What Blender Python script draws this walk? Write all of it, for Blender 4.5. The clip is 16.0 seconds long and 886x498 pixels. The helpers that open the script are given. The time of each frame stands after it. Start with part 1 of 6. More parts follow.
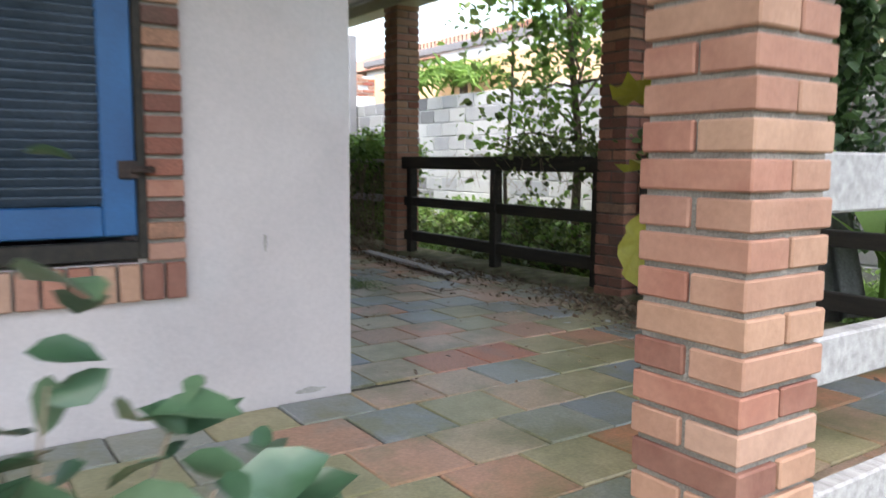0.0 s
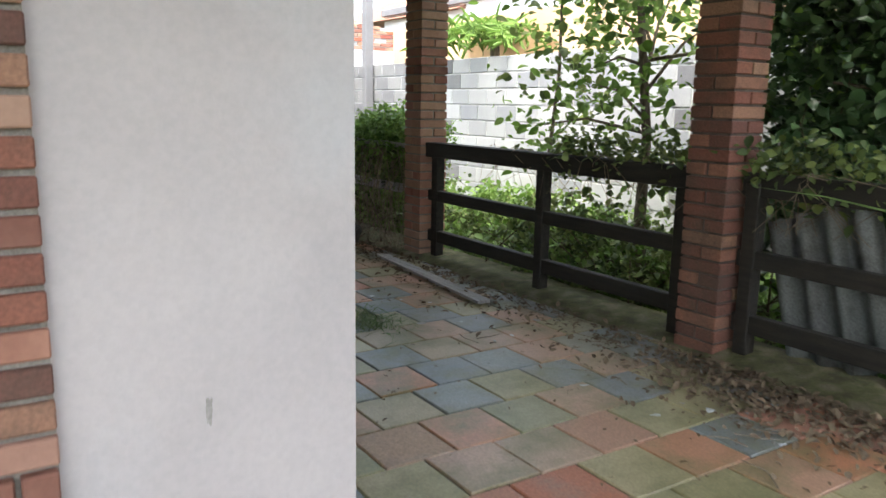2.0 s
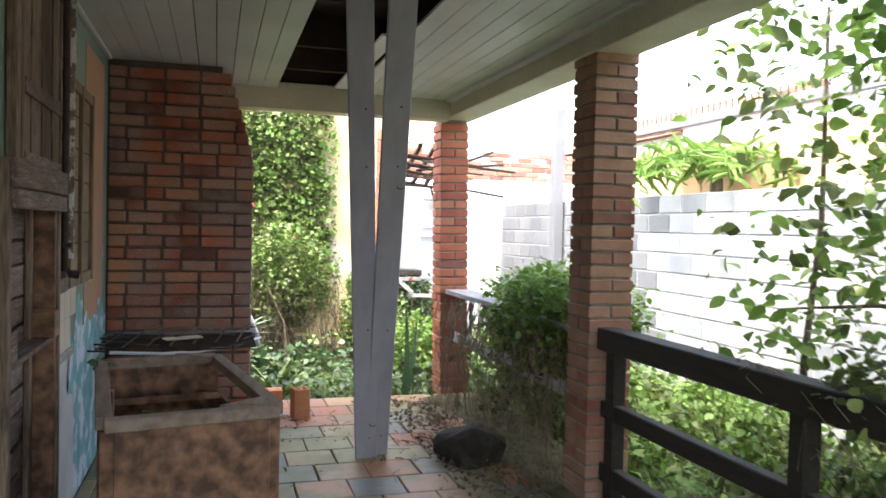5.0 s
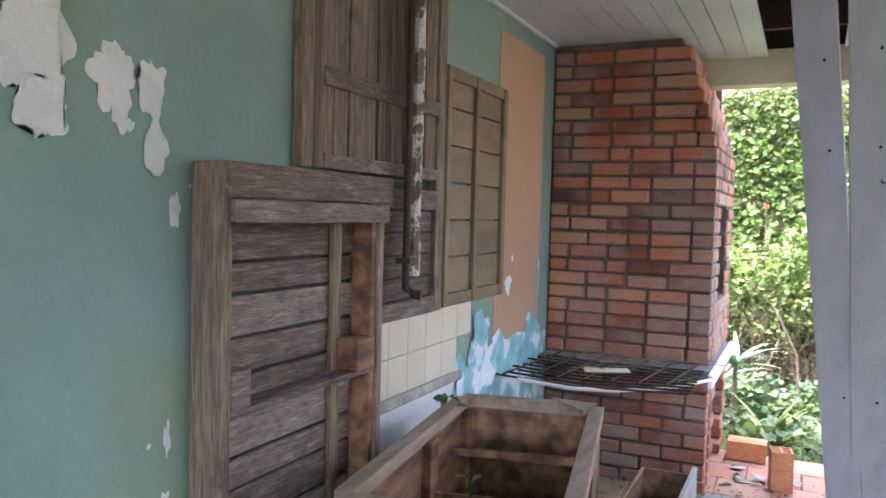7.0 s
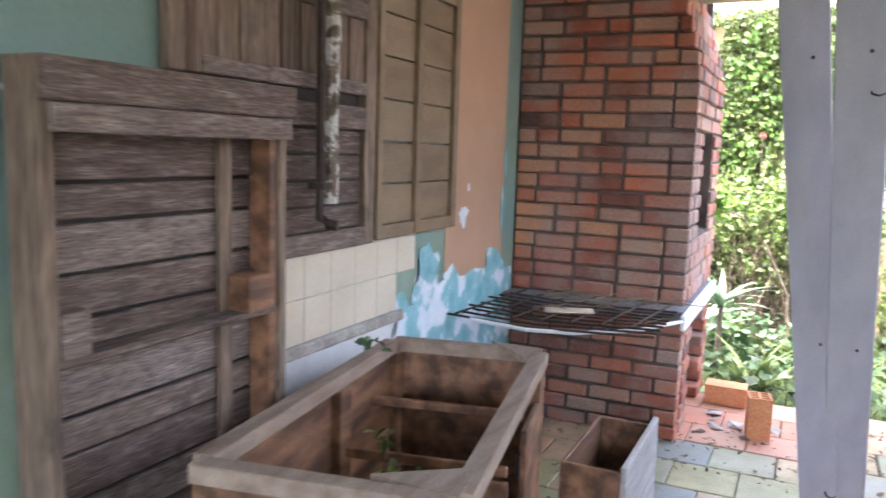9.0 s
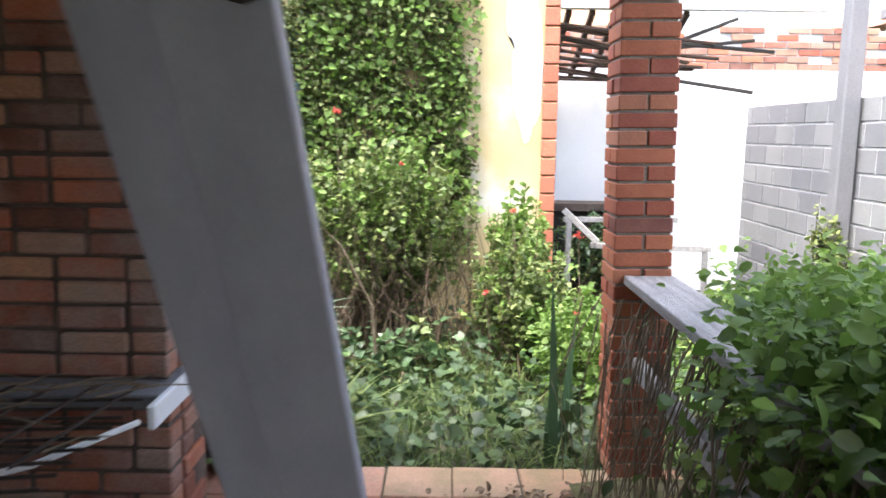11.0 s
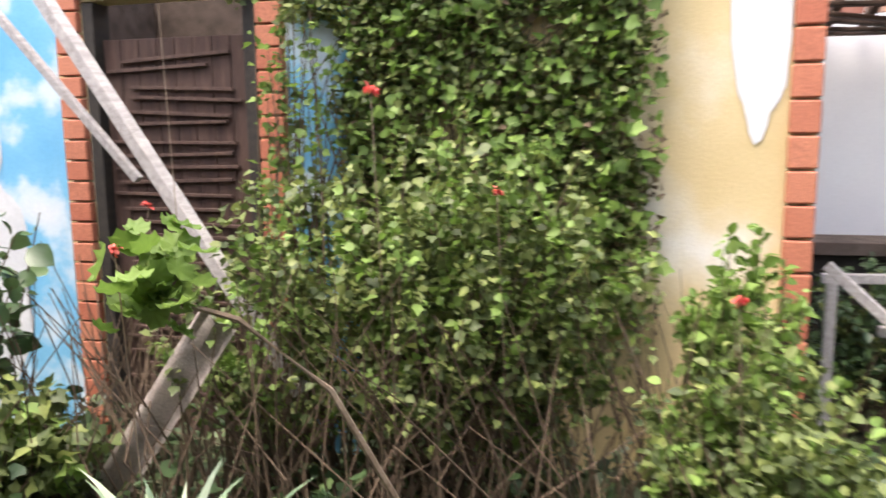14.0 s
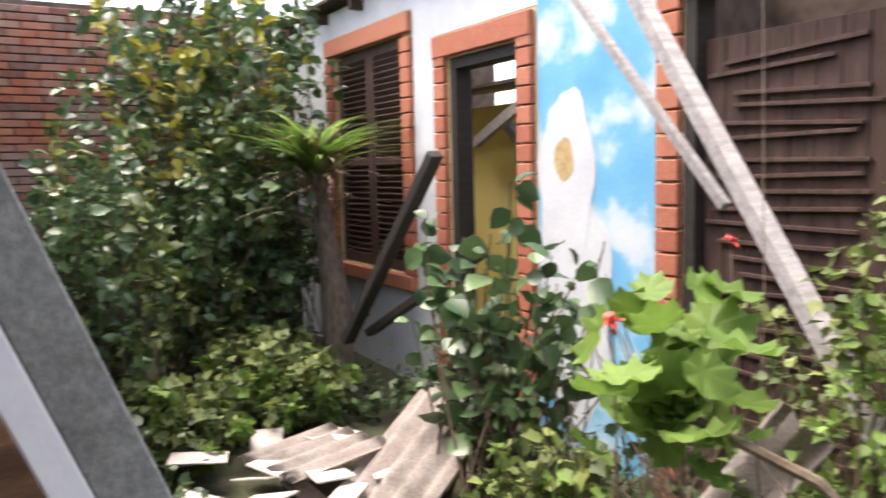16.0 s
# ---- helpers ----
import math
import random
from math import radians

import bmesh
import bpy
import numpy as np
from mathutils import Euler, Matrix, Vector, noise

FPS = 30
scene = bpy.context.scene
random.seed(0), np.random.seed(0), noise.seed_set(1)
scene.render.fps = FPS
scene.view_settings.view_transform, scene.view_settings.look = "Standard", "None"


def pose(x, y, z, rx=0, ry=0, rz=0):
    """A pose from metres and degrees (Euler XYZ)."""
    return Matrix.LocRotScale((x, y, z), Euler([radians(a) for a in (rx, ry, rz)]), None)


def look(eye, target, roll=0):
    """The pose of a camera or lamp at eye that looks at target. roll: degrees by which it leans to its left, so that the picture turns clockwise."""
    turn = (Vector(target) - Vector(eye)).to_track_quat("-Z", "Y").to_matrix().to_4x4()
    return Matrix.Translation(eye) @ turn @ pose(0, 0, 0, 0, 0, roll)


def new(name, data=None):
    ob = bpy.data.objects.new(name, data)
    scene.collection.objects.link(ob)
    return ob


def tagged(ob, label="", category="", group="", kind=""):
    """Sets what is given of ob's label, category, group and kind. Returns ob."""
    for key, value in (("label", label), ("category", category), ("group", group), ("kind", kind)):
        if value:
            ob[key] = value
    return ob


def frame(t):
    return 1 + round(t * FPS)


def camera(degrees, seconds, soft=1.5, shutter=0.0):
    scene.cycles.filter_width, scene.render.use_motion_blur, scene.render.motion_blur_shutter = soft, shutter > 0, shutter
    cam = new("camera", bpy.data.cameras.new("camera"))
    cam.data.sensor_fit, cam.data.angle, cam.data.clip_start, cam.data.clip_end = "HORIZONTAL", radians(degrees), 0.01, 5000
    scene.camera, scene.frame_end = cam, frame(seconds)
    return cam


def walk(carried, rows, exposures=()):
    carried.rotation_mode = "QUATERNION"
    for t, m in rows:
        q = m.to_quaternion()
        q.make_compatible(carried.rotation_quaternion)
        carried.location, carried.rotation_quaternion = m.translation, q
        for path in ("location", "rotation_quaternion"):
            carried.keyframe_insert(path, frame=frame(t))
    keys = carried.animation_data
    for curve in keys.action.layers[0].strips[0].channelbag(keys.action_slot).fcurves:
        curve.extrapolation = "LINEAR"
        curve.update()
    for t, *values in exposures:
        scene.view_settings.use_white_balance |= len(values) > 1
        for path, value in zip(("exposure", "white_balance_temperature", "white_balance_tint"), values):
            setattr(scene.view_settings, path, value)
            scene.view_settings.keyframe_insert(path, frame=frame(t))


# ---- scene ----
cam = camera(60.1, 16.0, shutter=0.4)
PATH = [
    (0, (-1.423, 0.257, 0.934), (-0.308, 1.901, 0.707), 0.4),
    (0.5, (-1.04, 0.64, 0.911), (0.124, 2.234, 0.585), 0.7),
    (1, (-0.854, 0.914, 1.04), (0.318, 2.499, 0.704), 1.0),
    (1.5, (-0.848, 1.171, 1.126), (0.257, 2.799, 0.768), 0.9),
    (2, (-0.809, 1.394, 1.293), (0.26, 3.042, 0.923), 1.0),
    (2.5, (-0.628, 1.685, 1.332), (0.418, 3.344, 0.939), 1.2),
    (3, (-0.466, 1.887, 1.346), (0.575, 3.557, 0.988), 1.3),
    (3.2, (-0.36, 2.057, 1.377), (0.666, 3.747, 1.072), 1.5),
    (5.3, (0.788, 3.384, 1.558), (1.262, 5.327, 1.515), 1.2),
    (5.5, (0.913, 3.517, 1.596), (1.315, 5.476, 1.555), 1.2),
    (6, (1.042, 3.86, 1.56), (1.053, 5.86, 1.516), 1.4),
    (6.5, (1.095, 4.159, 1.584), (0.581, 6.091, 1.518), 1.3),
    (7, (1.31, 4.304, 1.567), (0.459, 6.112, 1.475), 1.5),
    (7.5, (1.403, 4.384, 1.545), (0.498, 6.164, 1.44), 1.5),
    (8, (1.44, 4.418, 1.541), (0.512, 6.184, 1.406), 1.5),
    (8.5, (1.445, 4.483, 1.537), (0.521, 6.242, 1.311), 1.5),
    (9, (1.41, 4.753, 1.52), (0.554, 6.542, 1.261), 1.8),
    (9.5, (1.462, 5.11, 1.534), (0.945, 7.023, 1.267), 2.3),
    (10, (1.536, 5.627, 1.576), (1.344, 7.598, 1.299), 2.4),
    (10.2, (1.586, 5.747, 1.566), (1.426, 7.721, 1.289), 2.2),
    (12.3, (1.927, 7.902, 1.581), (2.202, 9.852, 1.235), 0.9),
    (12.5, (1.932, 8.131, 1.557), (2.218, 10.08, 1.214), 1.3),
    (13, (1.96, 8.56, 1.55), (2.07, 10.534, 1.246), 1.1),
    (13.5, (1.965, 8.88, 1.53), (1.773, 10.853, 1.26), 0.0),
    (14, (1.93, 9.28, 1.562), (1.449, 11.198, 1.259), -0.6),
    (14.5, (1.887, 9.676, 1.609), (1.016, 11.452, 1.308), -1.8),
    (15, (1.732, 9.834, 1.596), (0.562, 11.434, 1.334), -1.6),
    (15.5, (1.607, 10.014, 1.576), (0.146, 11.36, 1.345), -1.4),
    (16, (1.529, 10.1, 1.519), (-0.173, 11.128, 1.308), -1.4),
]
walk(cam, [(t, look(eye, target, roll)) for t, eye, target, roll in PATH], [(0, 2.7, 6500, 6), (1, 2.9, 6600, 4), (3.2, 3.05, 6800, 4), (5.3, 3.5, 6500, 8), (6, 3.5, 6200, 10), (6.6, 4.5, 6050, 13), (9, 4.8, 6200, 15), (10.2, 3.85, 6300, 9), (12.3, 2.45, 6800, 13), (16, 2.4, 7100, 15)])

# ---- light ----
world = bpy.data.worlds.new("world")
scene.world = world
world.use_nodes = True
wn = world.node_tree.nodes
wl = world.node_tree.links
sky = wn.new("ShaderNodeTexSky")
sky.sky_type, sky.sun_disc = "NISHITA", False
sky.sun_elevation, sky.sun_rotation = radians(72), radians(231)
sky.dust_density, sky.air_density = 4.0, 1.0
grey = wn.new("ShaderNodeHueSaturation")
grey.inputs["Saturation"].default_value = 0.7
wl.new(sky.outputs[0], grey.inputs["Color"])
wl.new(grey.outputs[0], wn["Background"].inputs["Color"])
wn["Background"].inputs["Strength"].default_value = 0.15
sun_data = bpy.data.lights.new("sun", "SUN")
sun_data.energy, sun_data.angle, sun_data.color = 1.1, radians(40), (1.0, 0.97, 0.93)
sun = new("sun", sun_data)
sun.matrix_world = look((-2.2, -1.8, 9.0), (0, 0, 0))

# ---- materials ----


def stops(ramp, cols):
    els = ramp.color_ramp.elements
    while len(els) < len(cols):
        els.new(1.0)
    for e, (p, c) in zip(els, cols):
        e.position, e.color = p, (*c, 1)


def surface(name, cols, scale=6.0, fine=70.0, rough=0.85, bump=0.25, span=0.4, mix=0.72, rand=None, stretch=(1, 1, 1), metal=0.0, fine_mix=0.35, dirt=None, dirt_scale=1.6, dirt_cover=0.55, island=False, translucent=0.0):
    """cols: ramp over coarse noise; rand: ramp over each piece's own number; dirt: a stain colour in patches."""
    m = bpy.data.materials.new(name)
    m.use_nodes = True
    n, l = m.node_tree.nodes, m.node_tree.links
    b = n["Principled BSDF"]
    b.inputs["Roughness"].default_value, b.inputs["Metallic"].default_value = rough, metal
    geo = n.new("ShaderNodeNewGeometry")
    mp = n.new("ShaderNodeMapping")
    mp.inputs["Scale"].default_value = stretch
    l.new(geo.outputs["Position"], mp.inputs["Vector"])
    vec = mp.outputs[0]
    if rand or island:
        info = n.new("ShaderNodeObjectInfo")
        add = n.new("ShaderNodeVectorMath")
        mul = n.new("ShaderNodeMath")
        mul.operation = "MULTIPLY"
        mul.inputs[1].default_value = 37.0
        l.new(info.outputs["Random"], mul.inputs[0])
        l.new(vec, add.inputs[0])
        l.new(mul.outputs[0], add.inputs[1])
        vec = add.outputs[0]
    n1, n2 = n.new("ShaderNodeTexNoise"), n.new("ShaderNodeTexNoise")
    n1.inputs["Scale"].default_value, n1.inputs["Detail"].default_value = scale, 6
    n2.inputs["Scale"].default_value, n2.inputs["Detail"].default_value = fine, 4
    l.new(vec, n1.inputs["Vector"])
    l.new(vec, n2.inputs["Vector"])
    r1 = n.new("ShaderNodeValToRGB")
    stops(r1, [(0.5 - span / 2 + span * p, c) for p, c in cols])
    l.new(n1.outputs["Fac"], r1.inputs["Fac"])
    col = r1.outputs["Color"]
    if rand:
        r2 = n.new("ShaderNodeValToRGB")
        stops(r2, rand)
        l.new(geo.outputs["Random Per Island"] if island else info.outputs["Random"], r2.inputs["Fac"])
        mx = n.new("ShaderNodeMix")
        mx.data_type, mx.inputs["Factor"].default_value = "RGBA", mix
        l.new(col, mx.inputs["A"])
        l.new(r2.outputs["Color"], mx.inputs["B"])
        col = mx.outputs["Result"]
    if dirt:
        n3 = n.new("ShaderNodeTexNoise")
        n3.inputs["Scale"].default_value, n3.inputs["Detail"].default_value, n3.inputs["Roughness"].default_value = dirt_scale, 8, 0.65
        l.new(geo.outputs["Position"], n3.inputs["Vector"])
        r3 = n.new("ShaderNodeValToRGB")
        stops(r3, [(dirt_cover - 0.08, (0, 0, 0)), (dirt_cover + 0.1, (1, 1, 1))])
        l.new(n3.outputs["Fac"], r3.inputs["Fac"])
        half = n.new("ShaderNodeMath")
        half.operation, half.inputs[1].default_value = "MULTIPLY", 0.75
        l.new(r3.outputs["Color"], half.inputs[0])
        mx = n.new("ShaderNodeMix")
        mx.data_type = "RGBA"
        l.new(half.outputs[0], mx.inputs["Factor"])
        l.new(col, mx.inputs["A"])
        mx.inputs["B"].default_value = (*dirt, 1)
        col = mx.outputs["Result"]
    r4 = n.new("ShaderNodeValToRGB")
    stops(r4, [(0.3, (1 - fine_mix,) * 3), (0.7, (1 + 0.0,) * 3)])
    l.new(n2.outputs["Fac"], r4.inputs["Fac"])
    mm = n.new("ShaderNodeMix")
    mm.data_type, mm.blend_type, mm.inputs["Factor"].default_value = "RGBA", "MULTIPLY", 1.0
    l.new(col, mm.inputs["A"])
    l.new(r4.outputs["Color"], mm.inputs["B"])
    l.new(mm.outputs["Result"], b.inputs["Base Color"])
    bp = n.new("ShaderNodeBump")
    bp.inputs["Strength"].default_value, bp.inputs["Distance"].default_value = bump, 0.01
    l.new(n2.outputs["Fac"], bp.inputs["Height"])
    l.new(bp.outputs["Normal"], b.inputs["Normal"])
    if translucent:
        tr = n.new("ShaderNodeBsdfTranslucent")
        l.new(mm.outputs["Result"], tr.inputs["Color"])
        ms = n.new("ShaderNodeMixShader")
        ms.inputs[0].default_value = translucent
        l.new(b.outputs[0], ms.inputs[1])
        l.new(tr.outputs[0], ms.inputs[2])
        l.new(ms.outputs[0], n["Material Output"].inputs["Surface"])
    return m


BRICK_MIX = [(0, (0.13, 0.045, 0.035)), (0.13, (0.24, 0.08, 0.055)), (0.25, (0.33, 0.13, 0.09)), (0.42, (0.35, 0.185, 0.125)), (0.65, (0.4, 0.235, 0.15)), (0.85, (0.4, 0.245, 0.185)), (1, (0.31, 0.135, 0.095))]
brick_light = surface("brick_light", [(0, (0.24, 0.12, 0.08)), (1, (0.44, 0.26, 0.18))], 9, 60, 0.8, 0.16, 0.26, rand=BRICK_MIX, fine_mix=0.14)
brick_red = surface("brick_red", [(0, (0.28, 0.075, 0.045)), (1, (0.54, 0.21, 0.11))], 12, 120, 0.75, 0.1, rand=[(0, (0.12, 0.06, 0.06)), (0.1, (0.3, 0.07, 0.05)), (0.4, (0.42, 0.11, 0.06)), (0.75, (0.5, 0.17, 0.08)), (1, (0.46, 0.2, 0.13))], fine_mix=0.25)
brick_old = surface("brick_old", [(0, (0.12, 0.05, 0.035)), (0.5, (0.36, 0.115, 0.065)), (1, (0.36, 0.21, 0.15))], 5, 110, 0.85, 0.3, 0.3, rand=[(0, (0.07, 0.04, 0.033)), (0.14, (0.22, 0.07, 0.045)), (0.35, (0.42, 0.115, 0.06)), (0.72, (0.52, 0.165, 0.08)), (0.86, (0.38, 0.24, 0.18)), (1, (0.6, 0.27, 0.12))], dirt=(0.32, 0.255, 0.225), dirt_scale=1.7, dirt_cover=0.51)
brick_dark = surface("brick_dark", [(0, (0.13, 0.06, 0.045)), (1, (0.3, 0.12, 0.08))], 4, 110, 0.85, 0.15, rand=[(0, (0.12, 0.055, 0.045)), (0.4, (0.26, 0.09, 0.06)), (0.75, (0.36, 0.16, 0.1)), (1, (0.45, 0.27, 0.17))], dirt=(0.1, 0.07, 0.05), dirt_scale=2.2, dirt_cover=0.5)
mortar = surface("mortar", [(0, (0.2, 0.17, 0.14)), (1, (0.33, 0.29, 0.25))], 9, 160, 0.95, 0.5)
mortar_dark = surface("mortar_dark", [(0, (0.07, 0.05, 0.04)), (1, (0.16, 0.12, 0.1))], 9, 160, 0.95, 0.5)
tile_mix = surface("clay_tile", [(0, (0.24, 0.215, 0.11)), (1, (0.46, 0.35, 0.23))], 3.5, 90, 0.42, 0.1, 0.3,
                   rand=[(0, (0.19, 0.23, 0.28)), (0.25, (0.26, 0.29, 0.31)), (0.32, (0.36, 0.33, 0.17)), (0.62, (0.45, 0.37, 0.2)), (0.7, (0.53, 0.33, 0.24)), (0.9, (0.56, 0.29, 0.19)), (1.0, (0.62, 0.2, 0.09))],
                   dirt=(0.2, 0.19, 0.085), dirt_scale=2.6, dirt_cover=0.52, fine_mix=0.3)
tile_red = surface("red_clay_tile", [(0, (0.45, 0.2, 0.13)), (1, (0.55, 0.28, 0.2))], 2.5, 90, 0.5, 0.2, rand=[(0, (0.5, 0.16, 0.08)), (0.7, (0.5, 0.25, 0.17)), (1, (0.46, 0.32, 0.2))], dirt=(0.3, 0.25, 0.2), dirt_scale=2.5, dirt_cover=0.58)
grout = surface("grout", [(0, (0.07, 0.06, 0.04)), (1, (0.14, 0.12, 0.08))], 8, 120, 0.95, 0.5)
pink = surface("pink_plaster", [(0, (0.445, 0.395, 0.385)), (1, (0.52, 0.46, 0.445))], 1.6, 60, 0.9, 0.12, 0.3, fine_mix=0.08, dirt=(0.5, 0.47, 0.47), dirt_scale=1.1, dirt_cover=0.6)
green = surface("green_plaster", [(0, (0.145, 0.225, 0.205)), (0.5, (0.185, 0.275, 0.25)), (0.75, (0.2, 0.27, 0.2)), (1, (0.26, 0.33, 0.29))], 1.1, 70, 0.7, 0.1, 0.3, fine_mix=0.08)
whitewash = surface("bare_white_plaster", [(0, (0.5, 0.51, 0.52)), (1, (0.66, 0.66, 0.66))], 5, 90, 0.9, 0.2, fine_mix=0.1)
peach = surface("peach_paint", [(0, (0.39, 0.235, 0.15)), (1, (0.45, 0.285, 0.19))], 2, 80, 0.85, 0.1, fine_mix=0.06)
cream = surface("cream_tile", [(0, (0.56, 0.49, 0.385)), (1, (0.63, 0.565, 0.455))], 3, 60, 0.5, 0.08, fine_mix=0.08)
flaking = surface("flaking_blue_paint", [(0, (0.12, 0.34, 0.4)), (0.55, (0.27, 0.5, 0.56)), (0.62, (0.6, 0.66, 0.72)), (1, (0.7, 0.74, 0.8))], 7, 80, 0.8, 0.3, fine_mix=0.12, dirt=(0.2, 0.25, 0.24), dirt_scale=9, dirt_cover=0.66)
wood_old = surface("weathered_wood", [(0, (0.05, 0.034, 0.028)), (0.35, (0.16, 0.108, 0.088)), (0.7, (0.24, 0.175, 0.15)), (1, (0.46, 0.38, 0.34))], 8, 26, 0.85, 0.45, 0.32, 0.6, rand=[(0, (0.12, 0.075, 0.06)), (0.5, (0.21, 0.15, 0.125)), (1, (0.38, 0.31, 0.28))], dirt=(0.05, 0.034, 0.03), dirt_scale=7, dirt_cover=0.62, stretch=(9, 0.9, 9), fine_mix=0.6)
wood_up = surface("weathered_wood_upright", [(0, (0.04, 0.026, 0.018)), (0.4, (0.155, 0.1, 0.07)), (1, (0.35, 0.255, 0.19))], 8, 26, 0.85, 0.45, 0.32, 0.55, rand=[(0, (0.12, 0.078, 0.055)), (0.5, (0.22, 0.15, 0.105)), (1, (0.32, 0.235, 0.175))], dirt=(0.06, 0.04, 0.03), dirt_scale=6, dirt_cover=0.62, stretch=(7, 7, 0.5), fine_mix=0.6)
wood_shutter = surface("shutter_wood", [(0, (0.1, 0.066, 0.036)), (1, (0.25, 0.175, 0.1))], 3, 60, 0.7, 0.2, mix=0.45, rand=[(0, (0.2, 0.135, 0.075)), (1, (0.32, 0.23, 0.14))], stretch=(9, 1.5, 4), fine_mix=0.35)
wood_box = surface("brown_cabinet_wood", [(0, (0.09, 0.04, 0.02)), (1, (0.34, 0.17, 0.09))], 2.5, 60, 0.6, 0.15, 0.26, dirt=(0.09, 0.045, 0.025), dirt_scale=2, dirt_cover=0.66, stretch=(6, 1.0, 6), fine_mix=0.4)
wood_top = surface("worn_top_edge_wood", [(0, (0.22, 0.15, 0.11)), (1, (0.38, 0.29, 0.23))], 4, 80, 0.8, 0.15, stretch=(6, 1, 6), fine_mix=0.35)
# black stained timber; also the shade colour behind slats and board gaps
wood_black = surface("stain_and_shade_wood", [(0, (0.012, 0.01, 0.008)), (1, (0.035, 0.027, 0.02))], 4, 60, 0.75, 0.35, stretch=(8, 1, 8))
wood_grey = surface("grey_weathered_plank", [(0, (0.34, 0.32, 0.31)), (1, (0.56, 0.53, 0.52))], 4, 50, 0.85, 0.4, stretch=(10, 0.7, 10), fine_mix=0.45)
paint_grey = surface("lilac_grey_painted_wood", [(0, (0.36, 0.35, 0.41)), (1, (0.44, 0.43, 0.49))], 3, 60, 0.6, 0.12, stretch=(4, 4, 0.6), fine_mix=0.08)
ceil_paint = surface("white_ceiling_paint", [(0, (0.5, 0.52, 0.52)), (1, (0.64, 0.65, 0.64))], 1.5, 60, 0.45, 0.1, fine_mix=0.08)
beam_paint = surface("cream_beam_paint", [(0, (0.5, 0.47, 0.33)), (1, (0.62, 0.6, 0.45))], 2.5, 60, 0.6, 0.15, fine_mix=0.15)
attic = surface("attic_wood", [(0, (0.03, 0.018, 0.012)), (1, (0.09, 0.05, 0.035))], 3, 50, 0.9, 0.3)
roof_clay = surface("clay_roof", [(0, (0.2, 0.09, 0.06)), (1, (0.33, 0.16, 0.1))], 4, 60, 0.9, 0.3)
shutter_blue = surface("blue_paint", [(0, (0.008, 0.055, 0.16)), (1, (0.015, 0.095, 0.25))], 4, 80, 0.5, 0.1, fine_mix=0.15)
slat_blue = surface("navy_slat_paint", [(0, (0.02, 0.035, 0.055)), (1, (0.05, 0.07, 0.1))], 5, 80, 0.6, 0.15)
iron = surface("rusted_iron", [(0, (0.03, 0.022, 0.02)), (1, (0.08, 0.05, 0.04))], 20, 150, 0.7, 0.3, metal=0.4)
twig = surface("dry_twig", [(0, (0.17, 0.12, 0.08)), (1, (0.32, 0.25, 0.18))], 12, 90, 0.9, 0.3)
dead_leaf = surface("dry_leaf", [(0, (0.1, 0.06, 0.035)), (1, (0.26, 0.19, 0.12))], 20, 90, 0.9, 0.2)
pipe_crust = surface("crusted_pipe", [(0, (0.1, 0.075, 0.055)), (0.48, (0.2, 0.16, 0.12)), (0.55, (0.55, 0.52, 0.5)), (1, (0.62, 0.6, 0.58))], 16, 120, 0.9, 0.6)
# lighter copy of concrete: the glare on one stretch of wall as colour
block_glare = surface("glare_bright_block", [(0, (0.34, 0.34, 0.36)), (1, (0.5, 0.5, 0.51))], 4, 140, 0.95, 0.3, rand=[(0, (0.24, 0.25, 0.28)), (0.25, (0.37, 0.37, 0.39)), (1, (0.52, 0.52, 0.53))], fine_mix=0.18)
moss = surface("mossy_soil", [(0, (0.075, 0.065, 0.03)), (0.5, (0.12, 0.12, 0.045)), (1, (0.2, 0.16, 0.1))], 9, 70, 0.95, 0.6, 0.3)
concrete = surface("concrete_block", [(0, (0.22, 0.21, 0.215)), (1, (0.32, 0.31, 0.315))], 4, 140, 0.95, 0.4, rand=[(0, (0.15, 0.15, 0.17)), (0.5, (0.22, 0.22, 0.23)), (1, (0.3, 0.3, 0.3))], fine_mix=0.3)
block_mortar = surface("block_mortar", [(0, (0.45, 0.45, 0.46)), (1, (0.62, 0.62, 0.62))], 6, 120, 0.95, 0.5)
white_wall = surface("white_limewash", [(0, (0.68, 0.68, 0.72)), (1, (0.8, 0.81, 0.82))], 1.2, 50, 0.9, 0.1, fine_mix=0.05)
yellow_wall = surface("yellow_ochre_plaster", [(0, (0.52, 0.4, 0.2)), (0.6, (0.6, 0.48, 0.27)), (0.8, (0.66, 0.58, 0.42)), (1, (0.72, 0.69, 0.62))], 1.3, 60, 0.9, 0.15, fine_mix=0.08)
room_yellow = surface("yellow_room_paint", [(0, (0.78, 0.63, 0.2)), (1, (0.82, 0.7, 0.32))], 1.3, 60, 0.9, 0.1, fine_mix=0.08)
orange_wall = surface("orange_neighbour_plaster", [(0, (0.68, 0.42, 0.24)), (1, (0.75, 0.52, 0.34))], 1.3, 60, 0.9, 0.1, fine_mix=0.05)
mural = surface("sky_mural_paint", [(0, (0.1, 0.36, 0.6)), (0.5, (0.16, 0.44, 0.66)), (0.7, (0.5, 0.62, 0.7)), (1, (0.62, 0.66, 0.7))], 2.3, 50, 0.8, 0.12, fine_mix=0.08)
mural_white = surface("mural_white_paint", [(0, (0.52, 0.55, 0.58)), (1, (0.64, 0.66, 0.68))], 3, 50, 0.8, 0.12, fine_mix=0.1)
mural_ochre = surface("mural_ochre_paint", [(0, (0.5, 0.36, 0.16)), (1, (0.6, 0.45, 0.22))], 6, 50, 0.8, 0.12)
